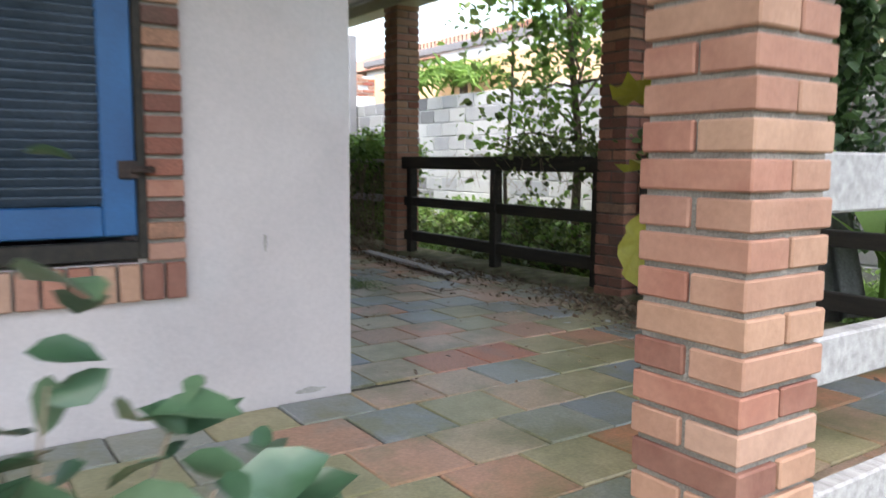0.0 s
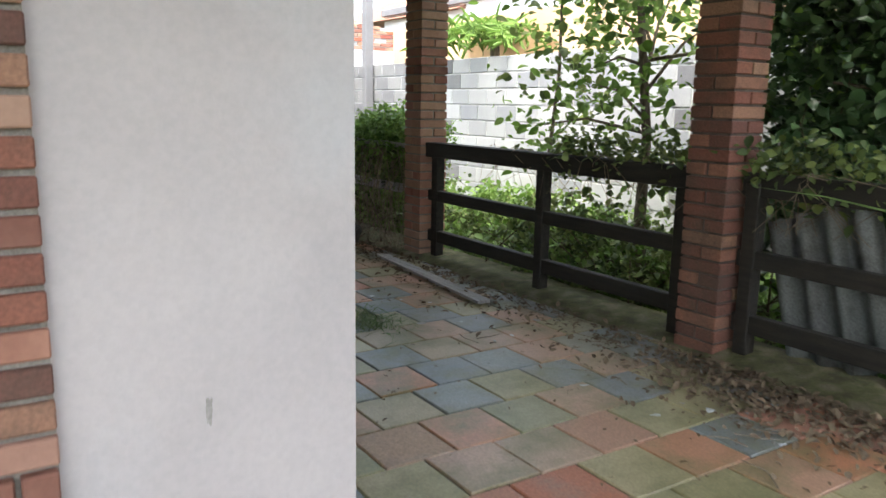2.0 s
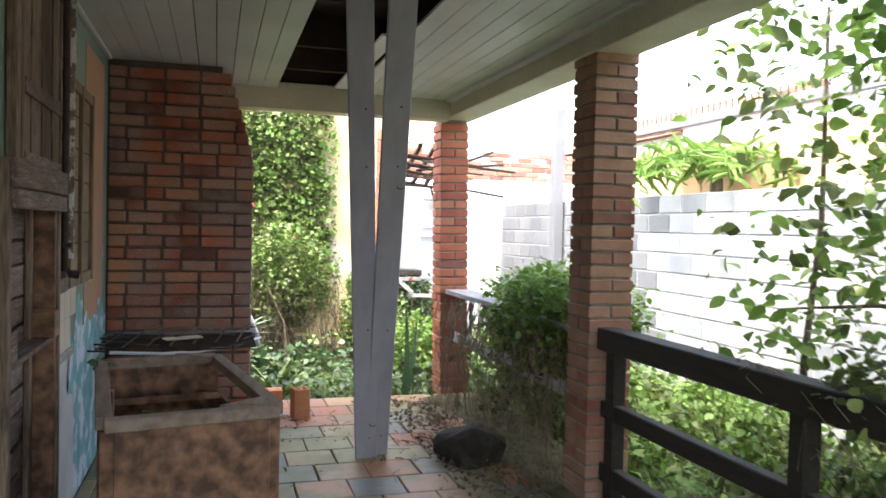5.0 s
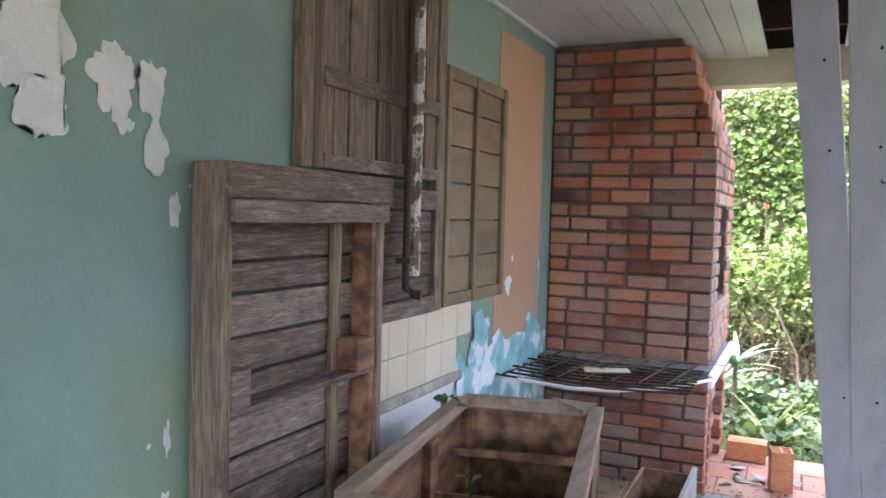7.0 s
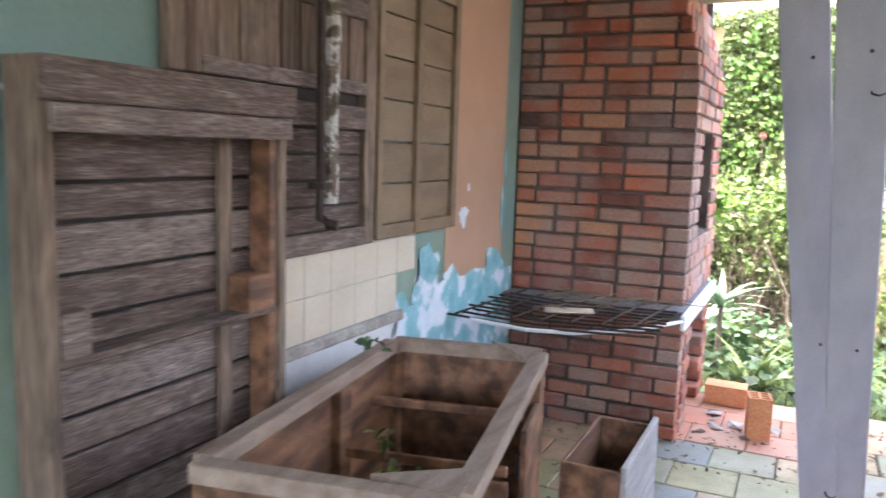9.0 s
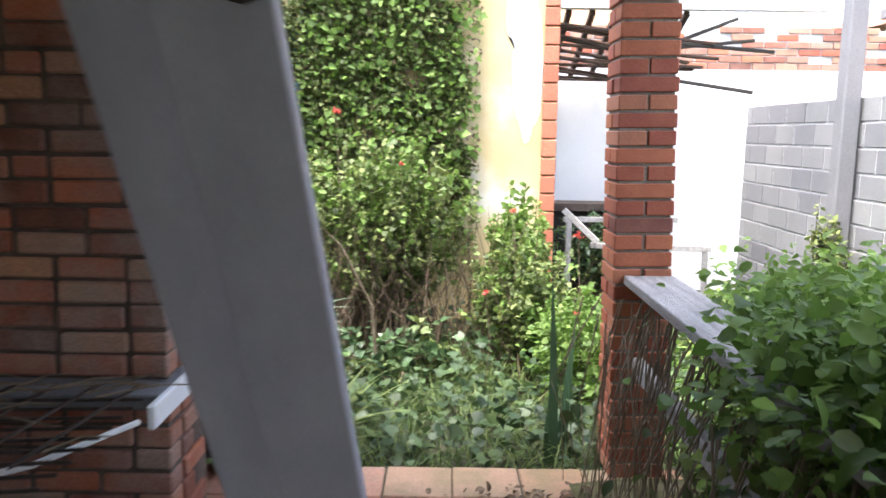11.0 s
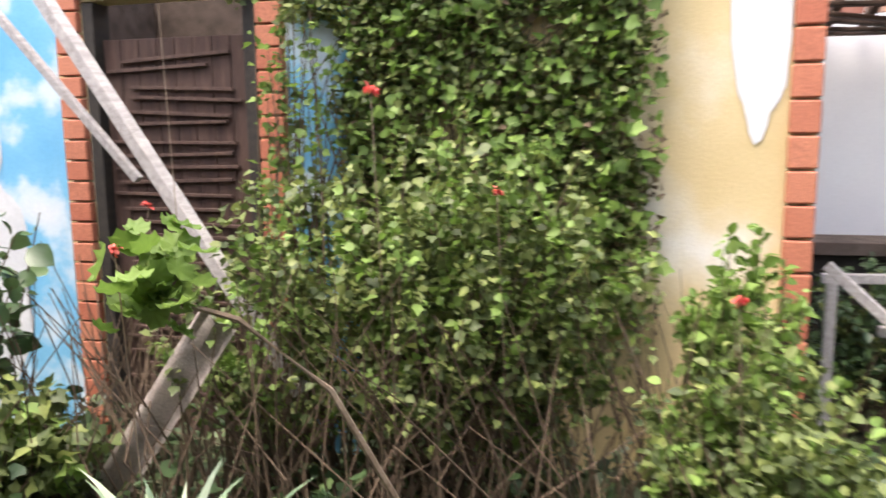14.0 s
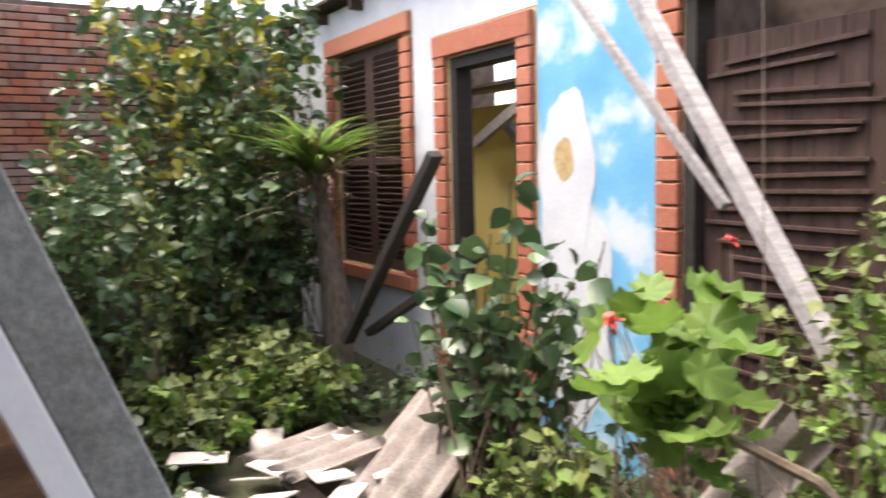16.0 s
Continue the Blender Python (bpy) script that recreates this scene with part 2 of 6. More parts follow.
frame_clay = surface("red_clay_block", [(0, (0.42, 0.12, 0.06)), (1, (0.55, 0.2, 0.11))], 7, 100, 0.8, 0.25, rand=[(0, (0.42, 0.12, 0.07)), (1, (0.56, 0.22, 0.13))])
door_brown = surface("dark_brown_door_wood", [(0, (0.05, 0.025, 0.018)), (1, (0.11, 0.06, 0.045))], 4, 60, 0.8, 0.4, stretch=(8, 8, 1))
asbestos = surface("fibre_cement_sheet", [(0, (0.46, 0.4, 0.36)), (1, (0.62, 0.56, 0.52))], 4, 90, 0.95, 0.3, dirt=(0.22, 0.19, 0.16), dirt_scale=4, dirt_cover=0.58)
grey_sheet = surface("grey_fibre_cement_sheet", [(0, (0.22, 0.23, 0.22)), (1, (0.36, 0.37, 0.36))], 4, 90, 0.95, 0.3, dirt=(0.09, 0.08, 0.07), dirt_scale=4, dirt_cover=0.55)
hollow_clay = surface("orange_hollow_brick", [(0, (0.55, 0.2, 0.08)), (1, (0.62, 0.28, 0.13))], 9, 90, 0.8, 0.2)
soil = surface("garden_soil", [(0, (0.035, 0.03, 0.018)), (0.5, (0.05, 0.06, 0.025)), (1, (0.085, 0.075, 0.045))], 3, 40, 0.95, 0.6)
rubble = surface("plaster_rubble", [(0, (0.3, 0.27, 0.24)), (1, (0.5, 0.47, 0.43))], 14, 90, 0.95, 0.4)


def leafmat(name, dark, mid, light, rough=0.6, tr=0.3):
    return surface(name, [(0, dark), (1, mid)], 2.2, 60, rough, 0.08, rand=[(0, dark), (0.5, mid), (0.9, light), (1, tuple(min(1, c * 1.15) for c in light))], island=True, fine_mix=0.15, translucent=tr)


leaf_mid = leafmat("leaf_green", (0.04, 0.065, 0.018), (0.12, 0.165, 0.045), (0.26, 0.31, 0.09))
leaf_ivy = leafmat("leaf_ivy", (0.055, 0.082, 0.025), (0.14, 0.18, 0.05), (0.27, 0.32, 0.1))
leaf_bright = leafmat("leaf_bright", (0.08, 0.15, 0.025), (0.16, 0.27, 0.05), (0.28, 0.42, 0.11), 0.6, 0.45)
leaf_dark = leafmat("leaf_dark", (0.03, 0.065, 0.025), (0.07, 0.13, 0.05), (0.13, 0.21, 0.08), 0.35, 0.2)
leaf_yellow = leafmat("leaf_yellow", (0.16, 0.17, 0.02), (0.3, 0.27, 0.03), (0.4, 0.36, 0.06))
leaf_pale = leafmat("leaf_pale_striped", (0.1, 0.17, 0.1), (0.24, 0.34, 0.2), (0.5, 0.56, 0.42))
leaf_snake = leafmat("leaf_snake_plant", (0.02, 0.05, 0.025), (0.04, 0.09, 0.045), (0.1, 0.15, 0.08), 0.4, 0.1)
leaf_floor = leafmat("leaf_low_weed", (0.018, 0.04, 0.014), (0.045, 0.085, 0.03), (0.11, 0.17, 0.06), 0.5, 0.2)
grass_mat = leafmat("grass_blade", (0.06, 0.1, 0.02), (0.11, 0.18, 0.04), (0.22, 0.27, 0.09))
petal = leafmat("red_petal", (0.6, 0.06, 0.05), (0.72, 0.12, 0.1), (0.8, 0.2, 0.17))
stem_brown = surface("brown_stem", [(0, (0.06, 0.04, 0.026)), (1, (0.16, 0.11, 0.07))], 12, 90, 0.9, 0.3)
bark = surface("bark", [(0, (0.07, 0.05, 0.035)), (1, (0.2, 0.16, 0.12))], 12, 90, 0.95, 0.6, stretch=(3, 3, 1))

# ---- building helpers ----


def thing(name, label, category, group="", kind="", at=(0, 0, 0)):
    ob = new(name)
    ob.location = at
    ob.empty_display_size = 0.1
    return tagged(ob, label, category, group, kind)


def mesh_of(bm, name, mat):
    me = bpy.data.meshes.new(name)
    bm.normal_update()
    bm.to_mesh(me)
    bm.free()
    me.materials.append(mat)
    return me


def part(name, bm, mat, parent=None, label=""):
    ob = new(name, mesh_of(bm, name, mat))
    if parent:
        ob.parent = parent
        base = Vector((0, 0, 0))
        p = parent
        while p:
            base += p.location
            p = p.parent
        ob.data.transform(Matrix.Translation(-base))
    return tagged(ob, label)


def setting(name, bm, mat, label, category):
    return tagged(new(name, mesh_of(bm, name, mat)), label, category, kind="structure")


def box(bm, x0, x1, y0, y1, z0, z1, bev=0.0):
    r = bmesh.ops.create_cube(bm, size=1, matrix=Matrix.Translation(((x0 + x1) / 2, (y0 + y1) / 2, (z0 + z1) / 2)) @ Matrix.Diagonal((abs(x1 - x0), abs(y1 - y0), abs(z1 - z0), 1)))
    if bev:
        es = list({e for v in r["verts"] for e in v.link_edges})
        bmesh.ops.bevel(bm, geom=es, offset=bev, segments=1, affect="EDGES", profile=0.5)
    return bm


def B(*a, bev=0.0):
    return box(bmesh.new(), *a, bev=bev)


def bar(bm, p0, p1, w, h, bev=0.004, twist=0.0):
    """A squared bar from p0 to p1, w wide and h thick."""
    p0, p1 = Vector(p0), Vector(p1)
    d = p1 - p0
    q = d.to_track_quat("Y", "Z").to_matrix().to_4x4()
    m = Matrix.Translation((p0 + p1) / 2) @ q @ Matrix.Rotation(radians(twist), 4, "Y") @ Matrix.Diagonal((w, d.length, h, 1))
    r = bmesh.ops.create_cube(bm, size=1, matrix=m)
    if bev:
        es = list({e for v in r["verts"] for e in v.link_edges})
        bmesh.ops.bevel(bm, geom=es, offset=bev, segments=1, affect="EDGES", profile=0.5)
    return bm


def tube(bm, pts, r0, r1=None, sides=6):
    """A tapered tube along points."""
    r1 = r0 if r1 is None else r1
    pts = [Vector(p) for p in pts]
    rings = []
    for i, p in enumerate(pts):
        d = (pts[min(i + 1, len(pts) - 1)] - pts[max(i - 1, 0)]).normalized()
        a = d.orthogonal().normalized()
        b = d.cross(a)
        r = r0 + (r1 - r0) * i / (len(pts) - 1)
        rings.append([bm.verts.new(p + (a * math.cos(2 * math.pi * k / sides) + b * math.sin(2 * math.pi * k / sides)) * r) for k in range(sides)])
    for i in range(len(rings) - 1):
        for k in range(sides):
            bm.faces.new((rings[i][k], rings[i][(k + 1) % sides], rings[i + 1][(k + 1) % sides], rings[i + 1][k]))
    bm.faces.new(rings[0][::-1])
    bm.faces.new(rings[-1])
    return bm


PIECES = {}


def piece(name, size, mat, parent, at, rz=0.0, tilt=(0, 0), bev=0.004):
    """One brick, tile or block, sharing its mesh with all of its size."""
    key = (name, tuple(round(s, 3) for s in size), mat.name)
    if key not in PIECES:
        sx, sy, sz = size
        PIECES[key] = mesh_of(B(-sx / 2, sx / 2, -sy / 2, sy / 2, -sz / 2, sz / 2, bev=bev), name, mat)
    ob = new(name, PIECES[key])
    ob.parent = parent
    ob.location = Vector(at) - (parent.location if parent else Vector())
    ob.rotation_euler = (tilt[0], tilt[1], rz)
    return ob


def wall_panel(bm, axis, plane, thick, u0, u1, z0, z1, holes=()):
    """A wall of some thickness in the plane axis = plane, from u0 to u1, with openings cut through (u0, u1, z0, z1)."""
    us = sorted({u0, u1, *[h[0] for h in holes], *[h[1] for h in holes]})
    zs = sorted({z0, z1, *[h[2] for h in holes], *[h[3] for h in holes]})
    for a, b in zip(us, us[1:]):
        for c, d in zip(zs, zs[1:]):
            if any(h[0] <= (a + b) / 2 <= h[1] and h[2] <= (c + d) / 2 <= h[3] for h in holes):
                continue
            if axis == "x":
                box(bm, plane, plane + thick, a, b, c, d)
            else:
                box(bm, a, b, plane, plane + thick, c, d)
    bmesh.ops.remove_doubles(bm, verts=bm.verts, dist=0.0005)
    bm.verts.index_update()
    seen = {}
    for f in bm.faces:
        seen.setdefault(tuple(sorted(v.index for v in f.verts)), []).append(f)
    bmesh.ops.delete(bm, geom=[f for fs in seen.values() if len(fs) > 1 for f in fs], context="FACES_ONLY")
    return bm


def blot(bm, axis, plane, u, z, ru, rz_, seed, rough=0.35, n=40):
    """A flat flake with a ragged outline on a wall facing +x (axis x) or -y (axis y)."""
    vs = []
    for k in range(n):
        a = 2 * math.pi * k / n
        r = 1 + rough * (noise.noise((math.cos(a) * 1.6 + seed * 7.1, math.sin(a) * 1.6, seed)) * 1.6 + noise.noise((math.cos(a) * 6 + seed, math.sin(a) * 6, seed * 3.3)) * 0.5)
        p, q = u + ru * r * math.cos(a), z + rz_ * r * math.sin(a)
        vs.append(bm.verts.new((plane, p, q) if axis == "x" else (p, plane, q)))
    f = bm.faces.new(vs)
    bmesh.ops.triangulate(bm, faces=[f])
    return bm


# ---- foliage helpers ----
LEAF = np.array([(0, 0, 0), (-0.36, 0.2, 0.06), (-0.5, 0.48, 0.1), (-0.3, 0.8, 0.02), (0, 1.0, -0.14), (0.3, 0.8, 0.02), (0.5, 0.48, 0.1), (0.36, 0.2, 0.06), (0, 0.5, -0.01)], float)
LEAF_F = np.array([(8, 0, 7), (8, 7, 6), (8, 6, 5), (8, 5, 4), (8, 4, 3), (8, 3, 2), (8, 2, 1), (8, 1, 0)])
LOBED = np.array([(0, 0, 0), (-0.42, 0.1, 0.05), (-0.62, 0.5, 0.1), (-0.3, 0.62, 0.0), (0, 1.0, -0.1), (0.3, 0.62, 0.0), (0.62, 0.5, 0.1), (0.42, 0.1, 0.05), (0, 0.45, -0.03)], float)
LOBED_F = np.array([(0, 8, 1), (1, 8, 2), (2, 8, 3), (3, 8, 4), (4, 8, 5), (5, 8, 6), (6, 8, 7), (7, 8, 0)])
RN = 21
ROUND = np.array([(0.55 * (1 + 0.1 * math.cos(7 * a)) * math.sin(a), 0.5 - 0.55 * (1 + 0.1 * math.cos(7 * a)) * math.cos(a) * (0.85 if math.cos(a) > 0.8 else 1), 0.1 * math.cos(7 * a) + 0.08) for a in [2 * math.pi * k / RN for k in range(RN)]] + [(0, 0.38, -0.04)], float)
ROUND_F = np.array([(RN, k, (k + 1) % RN) for k in range(RN)])


def leaves(name, points, size, mat, parent, rng, width=0.7, up=0.35, out=None, lobed=False, spread=0.5, label="", broad=False):
    """Many small folded leaves, one at each point, turned at random and towards the light."""
    points = np.asarray(points, float)
    n = len(points)
    d = rng.normal(size=(n, 3))
    d[:, 2] = d[:, 2] * 0.6 - 0.25
    if out is not None:
        d += np.asarray(out) * 1.2
    d /= np.linalg.norm(d, axis=1)[:, None] + 1e-9
    nrm = rng.normal(size=(n, 3)) * 0.7
    nrm[:, 2] += up * 3
    if out is not None:
        nrm += np.asarray(out) * 0.8
    side = np.cross(d, nrm)
    side /= np.linalg.norm(side, axis=1)[:, None] + 1e-9
    nn = np.cross(side, d)
    s = size * (1 - spread + 2 * spread * rng.random(n))
    shape, fs = (ROUND, ROUND_F) if broad else (LOBED, LOBED_F) if lobed else (LEAF, LEAF_F)
    k = len(shape)
    v = points[:, None, :] + s[:, None, None] * (side[:, None, :] * shape[None, :, 0:1] * width + d[:, None, :] * shape[None, :, 1:2] + nn[:, None, :] * shape[None, :, 2:3])
    f = (fs[None] + (np.arange(n) * k)[:, None, None]).reshape(-1, 3)
    return raw(name, v.reshape(-1, 3), f, mat, parent, label)


def raw(name, verts, tris, mat, parent=None, label="", kind=""):
    me = bpy.data.meshes.new(name)
    verts = np.asarray(verts, np.float32)
    if parent:
        base = Vector((0, 0, 0))
        p = parent
        while p:
            base += p.location
            p = p.parent
        verts = verts - np.array(base, np.float32)
    tris = np.asarray(tris, np.int32)
    me.vertices.add(len(verts))
    me.vertices.foreach_set("co", verts.ravel())
    me.loops.add(tris.size)
    me.loops.foreach_set("vertex_index", tris.ravel())
    me.polygons.add(len(tris))
    me.polygons.foreach_set("loop_start", np.arange(0, tris.size, 3, dtype=np.int32))
    me.update(calc_edges=True)
    me.materials.append(mat)
    ob = new(name, me)
    if parent:
        ob.parent = parent
    return tagged(ob, label, kind=kind)


def blades(name, roots, length, width, mat, parent, rng, droop=0.5, spread=0.4, upright=0.8, label="", seg=4):
    """Long strap leaves or grass: each a bent, tapering strip of seg pieces."""
    roots = np.asarray(roots, float)
    n = len(roots)
    a = rng.random(n) * 2 * np.pi
    lean = (1 - upright) + spread * rng.random(n)
    L = length * (0.6 + 0.6 * rng.random(n))
    h = np.stack([np.cos(a), np.sin(a), np.zeros(n)], 1)
    s = np.stack([-np.sin(a), np.cos(a), np.zeros(n)], 1)
    vs = []
    for i in range(seg + 1):
        t = i / seg
        out_ = lean * t + droop * t * t
        up_ = np.sqrt(np.clip(1 - lean ** 2, 0.05, 1)) * t - droop * 0.55 * t ** 2.5
        c = roots + L[:, None] * (h * out_[:, None] + np.array([0, 0, 1.0]) * up_[:, None])
        w = width * (1 - t ** 1.6) * (0.55 + 0.45 * min(1, t * 4)) + 0.0004
        vs += [c - s * w / 2, c + s * w / 2]
    v = np.stack(vs, 1)
    k = 2 * (seg + 1)
    f = []
    for i in range(seg):
        o = 2 * i
        f += [(o, o + 1, o + 3), (o, o + 3, o + 2)]
    f = (np.array(f)[None] + (np.arange(n) * k)[:, None, None]).reshape(-1, 3)
    return raw(name, v.reshape(-1, 3), f, mat, parent, label)


def clump_points(rng, centre, radius, n, clumps=14, shell=0.35):
    """Points in an uneven crown: many small clumps round the edge of an ellipsoid, with gaps."""
    c = np.array(centre)
    r = np.array(radius)
    u = rng.normal(size=(clumps, 3))
    u /= np.linalg.norm(u, axis=1)[:, None]
    cs = c + u * r * (0.35 + 0.6 * rng.random((clumps, 1)))
    which = rng.integers(0, clumps, n)
    sz = (shell * (0.5 + rng.random(clumps)))[which][:, None]
    return cs[which] + rng.normal(size=(n, 3)) * r * sz * 0.6, cs


def shoots(rng, centre, radius, count, per, floor_z, reach=0.55):
    """Stems that rise from the foot of a shrub and carry leaves along their upper part, densest at the tip."""
    c, r = np.array(centre), np.array(radius)
    u = rng.normal(size=(count, 3))
    u /= np.linalg.norm(u, axis=1)[:, None]
    tip = c + u * r * (0.45 + 0.6 * rng.random((count, 1)))
    tip[:, 2] = np.maximum(tip[:, 2], floor_z + 0.12)
    foot = np.stack([c[0] + rng.normal(0, 0.4, count) * r[0], c[1] + rng.normal(0, 0.4, count) * r[1], np.full(count, floor_z)], 1)
    mid = foot * 0.45 + tip * 0.55 + rng.normal(0, 0.05, (count, 3))
    mid[:, 2] += 0.1 * r[2]
    t = 1 - reach * rng.random((count, per)) ** 1.6
    t = t[:, :, None]
    p = (1 - t) ** 2 * foot[:, None] + 2 * t * (1 - t) * mid[:, None] + t * t * tip[:, None]
    out = rng.normal(size=p.shape)
    out /= np.linalg.norm(out, axis=2)[:, :, None]
    p = p + out * 0.022
    return p.reshape(-1, 3), out.reshape(-1, 3), foot, mid, tip


def bush(name, label, centre, radius, n, size, mat, seed, stems=6, category="shrub", width=0.7, lobed=False, second=None, floor_z=-0.15, per=26, reach=0.55):
    rng = np.random.default_rng(seed)
    root = thing(name, label, category, at=(centre[0], centre[1], floor_z))
    pts, out, foot, mid, tip = shoots(rng, centre, radius, max(8, n // per), per, floor_z, reach)
    ok = pts[:, 2] > floor_z + 0.02
    bright = (np.arange(len(pts)) // per) % 4 == 0
    first = ok & ~bright if second else ok
    leaves("crown", pts[first], size, mat, root, rng, width, out=out[first], lobed=lobed)
    if second:
        leaves("new_growth", pts[ok & bright], size, second, root, rng, width, out=out[ok & bright], lobed=lobed)
    bm = bmesh.new()
    for k in range(min(len(tip), 60 + stems)):
        tube(bm, [foot[k], mid[k] * 0.5 + (foot[k] + tip[k]) * 0.25, tip[k]], 0.008, 0.0025, 4)
    part("stem_tangle", bm, stem_brown, root)
    return root

# ---- large structure ----
WX = -0.12                      # face of the house wall along the porch
CZ = 2.61                       # porch ceiling
GZ = -0.15                      # garden soil
bm = bmesh.new()
g = 28
for i in range(g + 1):
    for j in range(g + 1):
        x, y = -14 + i * 28 / g, -10 + j * 36 / g
        bm.verts.new((x, y, GZ - 0.02 + 0.05 * noise.noise((x * 0.7, y * 0.7, 0)) - (0.3 if y < 0.9 and x < 4 else 0)))
bm.verts.ensure_lookup_table()
for i in range(g):
    for j in range(g):
        a = i * (g + 1) + j
        bm.faces.new((bm.verts[a], bm.verts[a + g + 1], bm.verts[a + g + 2], bm.verts[a + 1]))
for f in bm.faces:
    f.smooth = True
far = [bm.verts.new(p) for p in ((-400, -400, -0.5), (400, -400, -0.5), (400, 400, -0.5), (-400, 400, -0.5))]
bm.faces.new(far)
ground = setting("ground", bm, soil, "dark damp garden soil under weeds", "ground")

bm = bmesh.new()
wall_panel(bm, "y", 2.99, 0.2, -5.2, -0.02, -0.4, 2.66, [(-2.0, -0.83, 0.585, 1.85)])
box(bm, -0.22, -0.02, 3.19, 3.21, -0.4, 2.66)
wall_front = setting("wall_front", bm, pink, "pale pink plastered front wall with a shuttered window", "wall")
bm = bmesh.new()
box(bm, WX - 0.1, WX, 3.21, 9.98, -0.2, CZ + 0.05)
wall_porch = setting("wall_porch", bm, green, "faded green plastered house wall with peeling paint", "wall")
bm = bmesh.new()
box(bm, -5.2, WX - 0.1, 9.78, 9.98, -0.3, CZ + 0.05)
box(bm, -5.4, -5.2, 2.99, 9.98, -0.3, CZ + 0.05)
setting("wall_back", bm, pink, "plain plastered rear wall of the house", "wall")

# porch floor slab with its front step
bm = bmesh.new()
box(bm, -6, 2.92, 1.05, 2.985, -0.5, -0.012)
box(bm, WX + 0.002, 2.92, 2.985, 9.86, -0.5, -0.012)
box(bm, -6, -0.4, 0.72, 1.05, -0.5, -0.18)
floor = setting("floor", bm, grout, "porch floor of mossy multicoloured square clay tiles", "floor")

# ceiling of boards with a gap where boards are missing
bm = bmesh.new()
k = 0
x = WX + 0.003
while x < 2.5:
    w = min(0.118, 2.54 - x)
    missing = 1.1 < x + w / 2 < 1.66
    dz = 0.004 * noise.noise((x * 9, 1, 1))
    if missing:
        box(bm, x, x + w - 0.005, 3.2, 6.3 - 0.2 * (k % 2), CZ + dz, CZ + 0.018 + dz)
    else:
        box(bm, x, x + w - 0.005, 1.2, 9.58, CZ + dz, CZ + 0.018 + dz)
    x += w
    k += 1
box(bm, -5.2, WX, 1.2, 2.985, CZ, CZ + 0.018)
setting("ceiling", bm, ceil_paint, "white painted board ceiling with missing boards", "ceiling")
# near-black wood: the darkness of the attic void put into the colour
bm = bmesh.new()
# unseen front eave, drawn out to y 0.15 to shade the first pillar
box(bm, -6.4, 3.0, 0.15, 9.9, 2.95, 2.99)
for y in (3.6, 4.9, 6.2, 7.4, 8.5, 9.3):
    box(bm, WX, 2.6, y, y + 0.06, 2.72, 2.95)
setting("roof", bm, attic, "dark timber roof deck above the porch, front eave extended unseen", "roof")
# added boards that keep sky from showing through the open ceiling
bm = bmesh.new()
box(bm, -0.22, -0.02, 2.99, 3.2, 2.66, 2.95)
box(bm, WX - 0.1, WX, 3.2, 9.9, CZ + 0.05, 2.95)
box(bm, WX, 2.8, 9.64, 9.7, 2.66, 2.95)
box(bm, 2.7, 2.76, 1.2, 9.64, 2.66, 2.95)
setting("attic_closure", bm, attic, "added dark boards closing off the space above the ceiling", "wall")
bm = bmesh.new()
bar(bm, (1.5, 7.3, CZ - 0.07), (1.53, 9.3, CZ - 0.015), 0.11, 0.015)
tagged(new("loose_ceiling_board", mesh_of(bm, "loose_ceiling_board", ceil_paint)), "white ceiling board hanging loose at one side", "board")

beam_side = thing("beam_side", "cream painted timber edge beam over the pillars", "beam", kind="structure")
part("beam", B(2.54, 2.8, 1.2, 9.98, 2.47, 2.66, bev=0.006), beam_paint, beam_side)
part("beam", B(0.56, 2.54, 9.585, 9.76, 2.44, 2.66, bev=0.006), beam_paint, beam_side)
part("cornice", B(2.49, 2.54, 1.2, 9.58, 2.58, 2.627, bev=0.006), ceil_paint, beam_side)
part("cornice", B(WX + 0.001, WX + 0.03, 3.2, 8.85, 2.59, 2.627, bev=0.006), ceil_paint, beam_side)
part("eave_board", B(2.98, 3.01, 0.9, 9.9, 2.78, 3.0, bev=0.004), attic, beam_side)
part("beam", B(-5.2, 2.54, 1.12, 1.28, 2.47, 2.66, bev=0.006), beam_paint, beam_side)

# paint layers on the porch wall
bm = bmesh.new()
for i, (u, z, ru, rz_) in enumerate([(5.56, 1.865, 0.055, 0.065), (5.585, 1.8, 0.03, 0.055), (5.675, 1.85, 0.045, 0.06), (5.69, 1.69, 0.036, 0.065), (5.61, 1.755, 0.012, 0.015), (5.752, 1.557, 0.018, 0.045), (5.36, 1.88, 0.09, 0.12), (5.39, 1.76, 0.06, 0.07),
                                     (5.732, 0.985, 0.011, 0.045), (5.672, 0.98, 0.006, 0.008), (5.725, 0.83, 0.012, 0.028), (5.46, 0.865, 0.008, 0.012), (5.8, 1.62, 0.004, 0.006), (4.9, 1.7, 0.12, 0.2), (5.1, 0.75, 0.06, 0.12)]):
    blot(bm, "x", WX + 0.002 + 0.0005 * i, u, z, ru, rz_, i + 1, 0.38, 60)
box(bm, WX, WX + 0.002, 6.56, 8.0, 0.0, 0.84)
part("bare_plaster", bm, whitewash, wall_porch, "patches of bare white plaster")
part("peach_panel", B(WX, WX + 0.003, 7.965, 8.69, 0.88, 2.51), peach, wall_porch, "peach painted upright strip")
bm = bmesh.new()
box(bm, WX, WX + 0.0035, 7.66, 8.86, 0.0, 0.87)
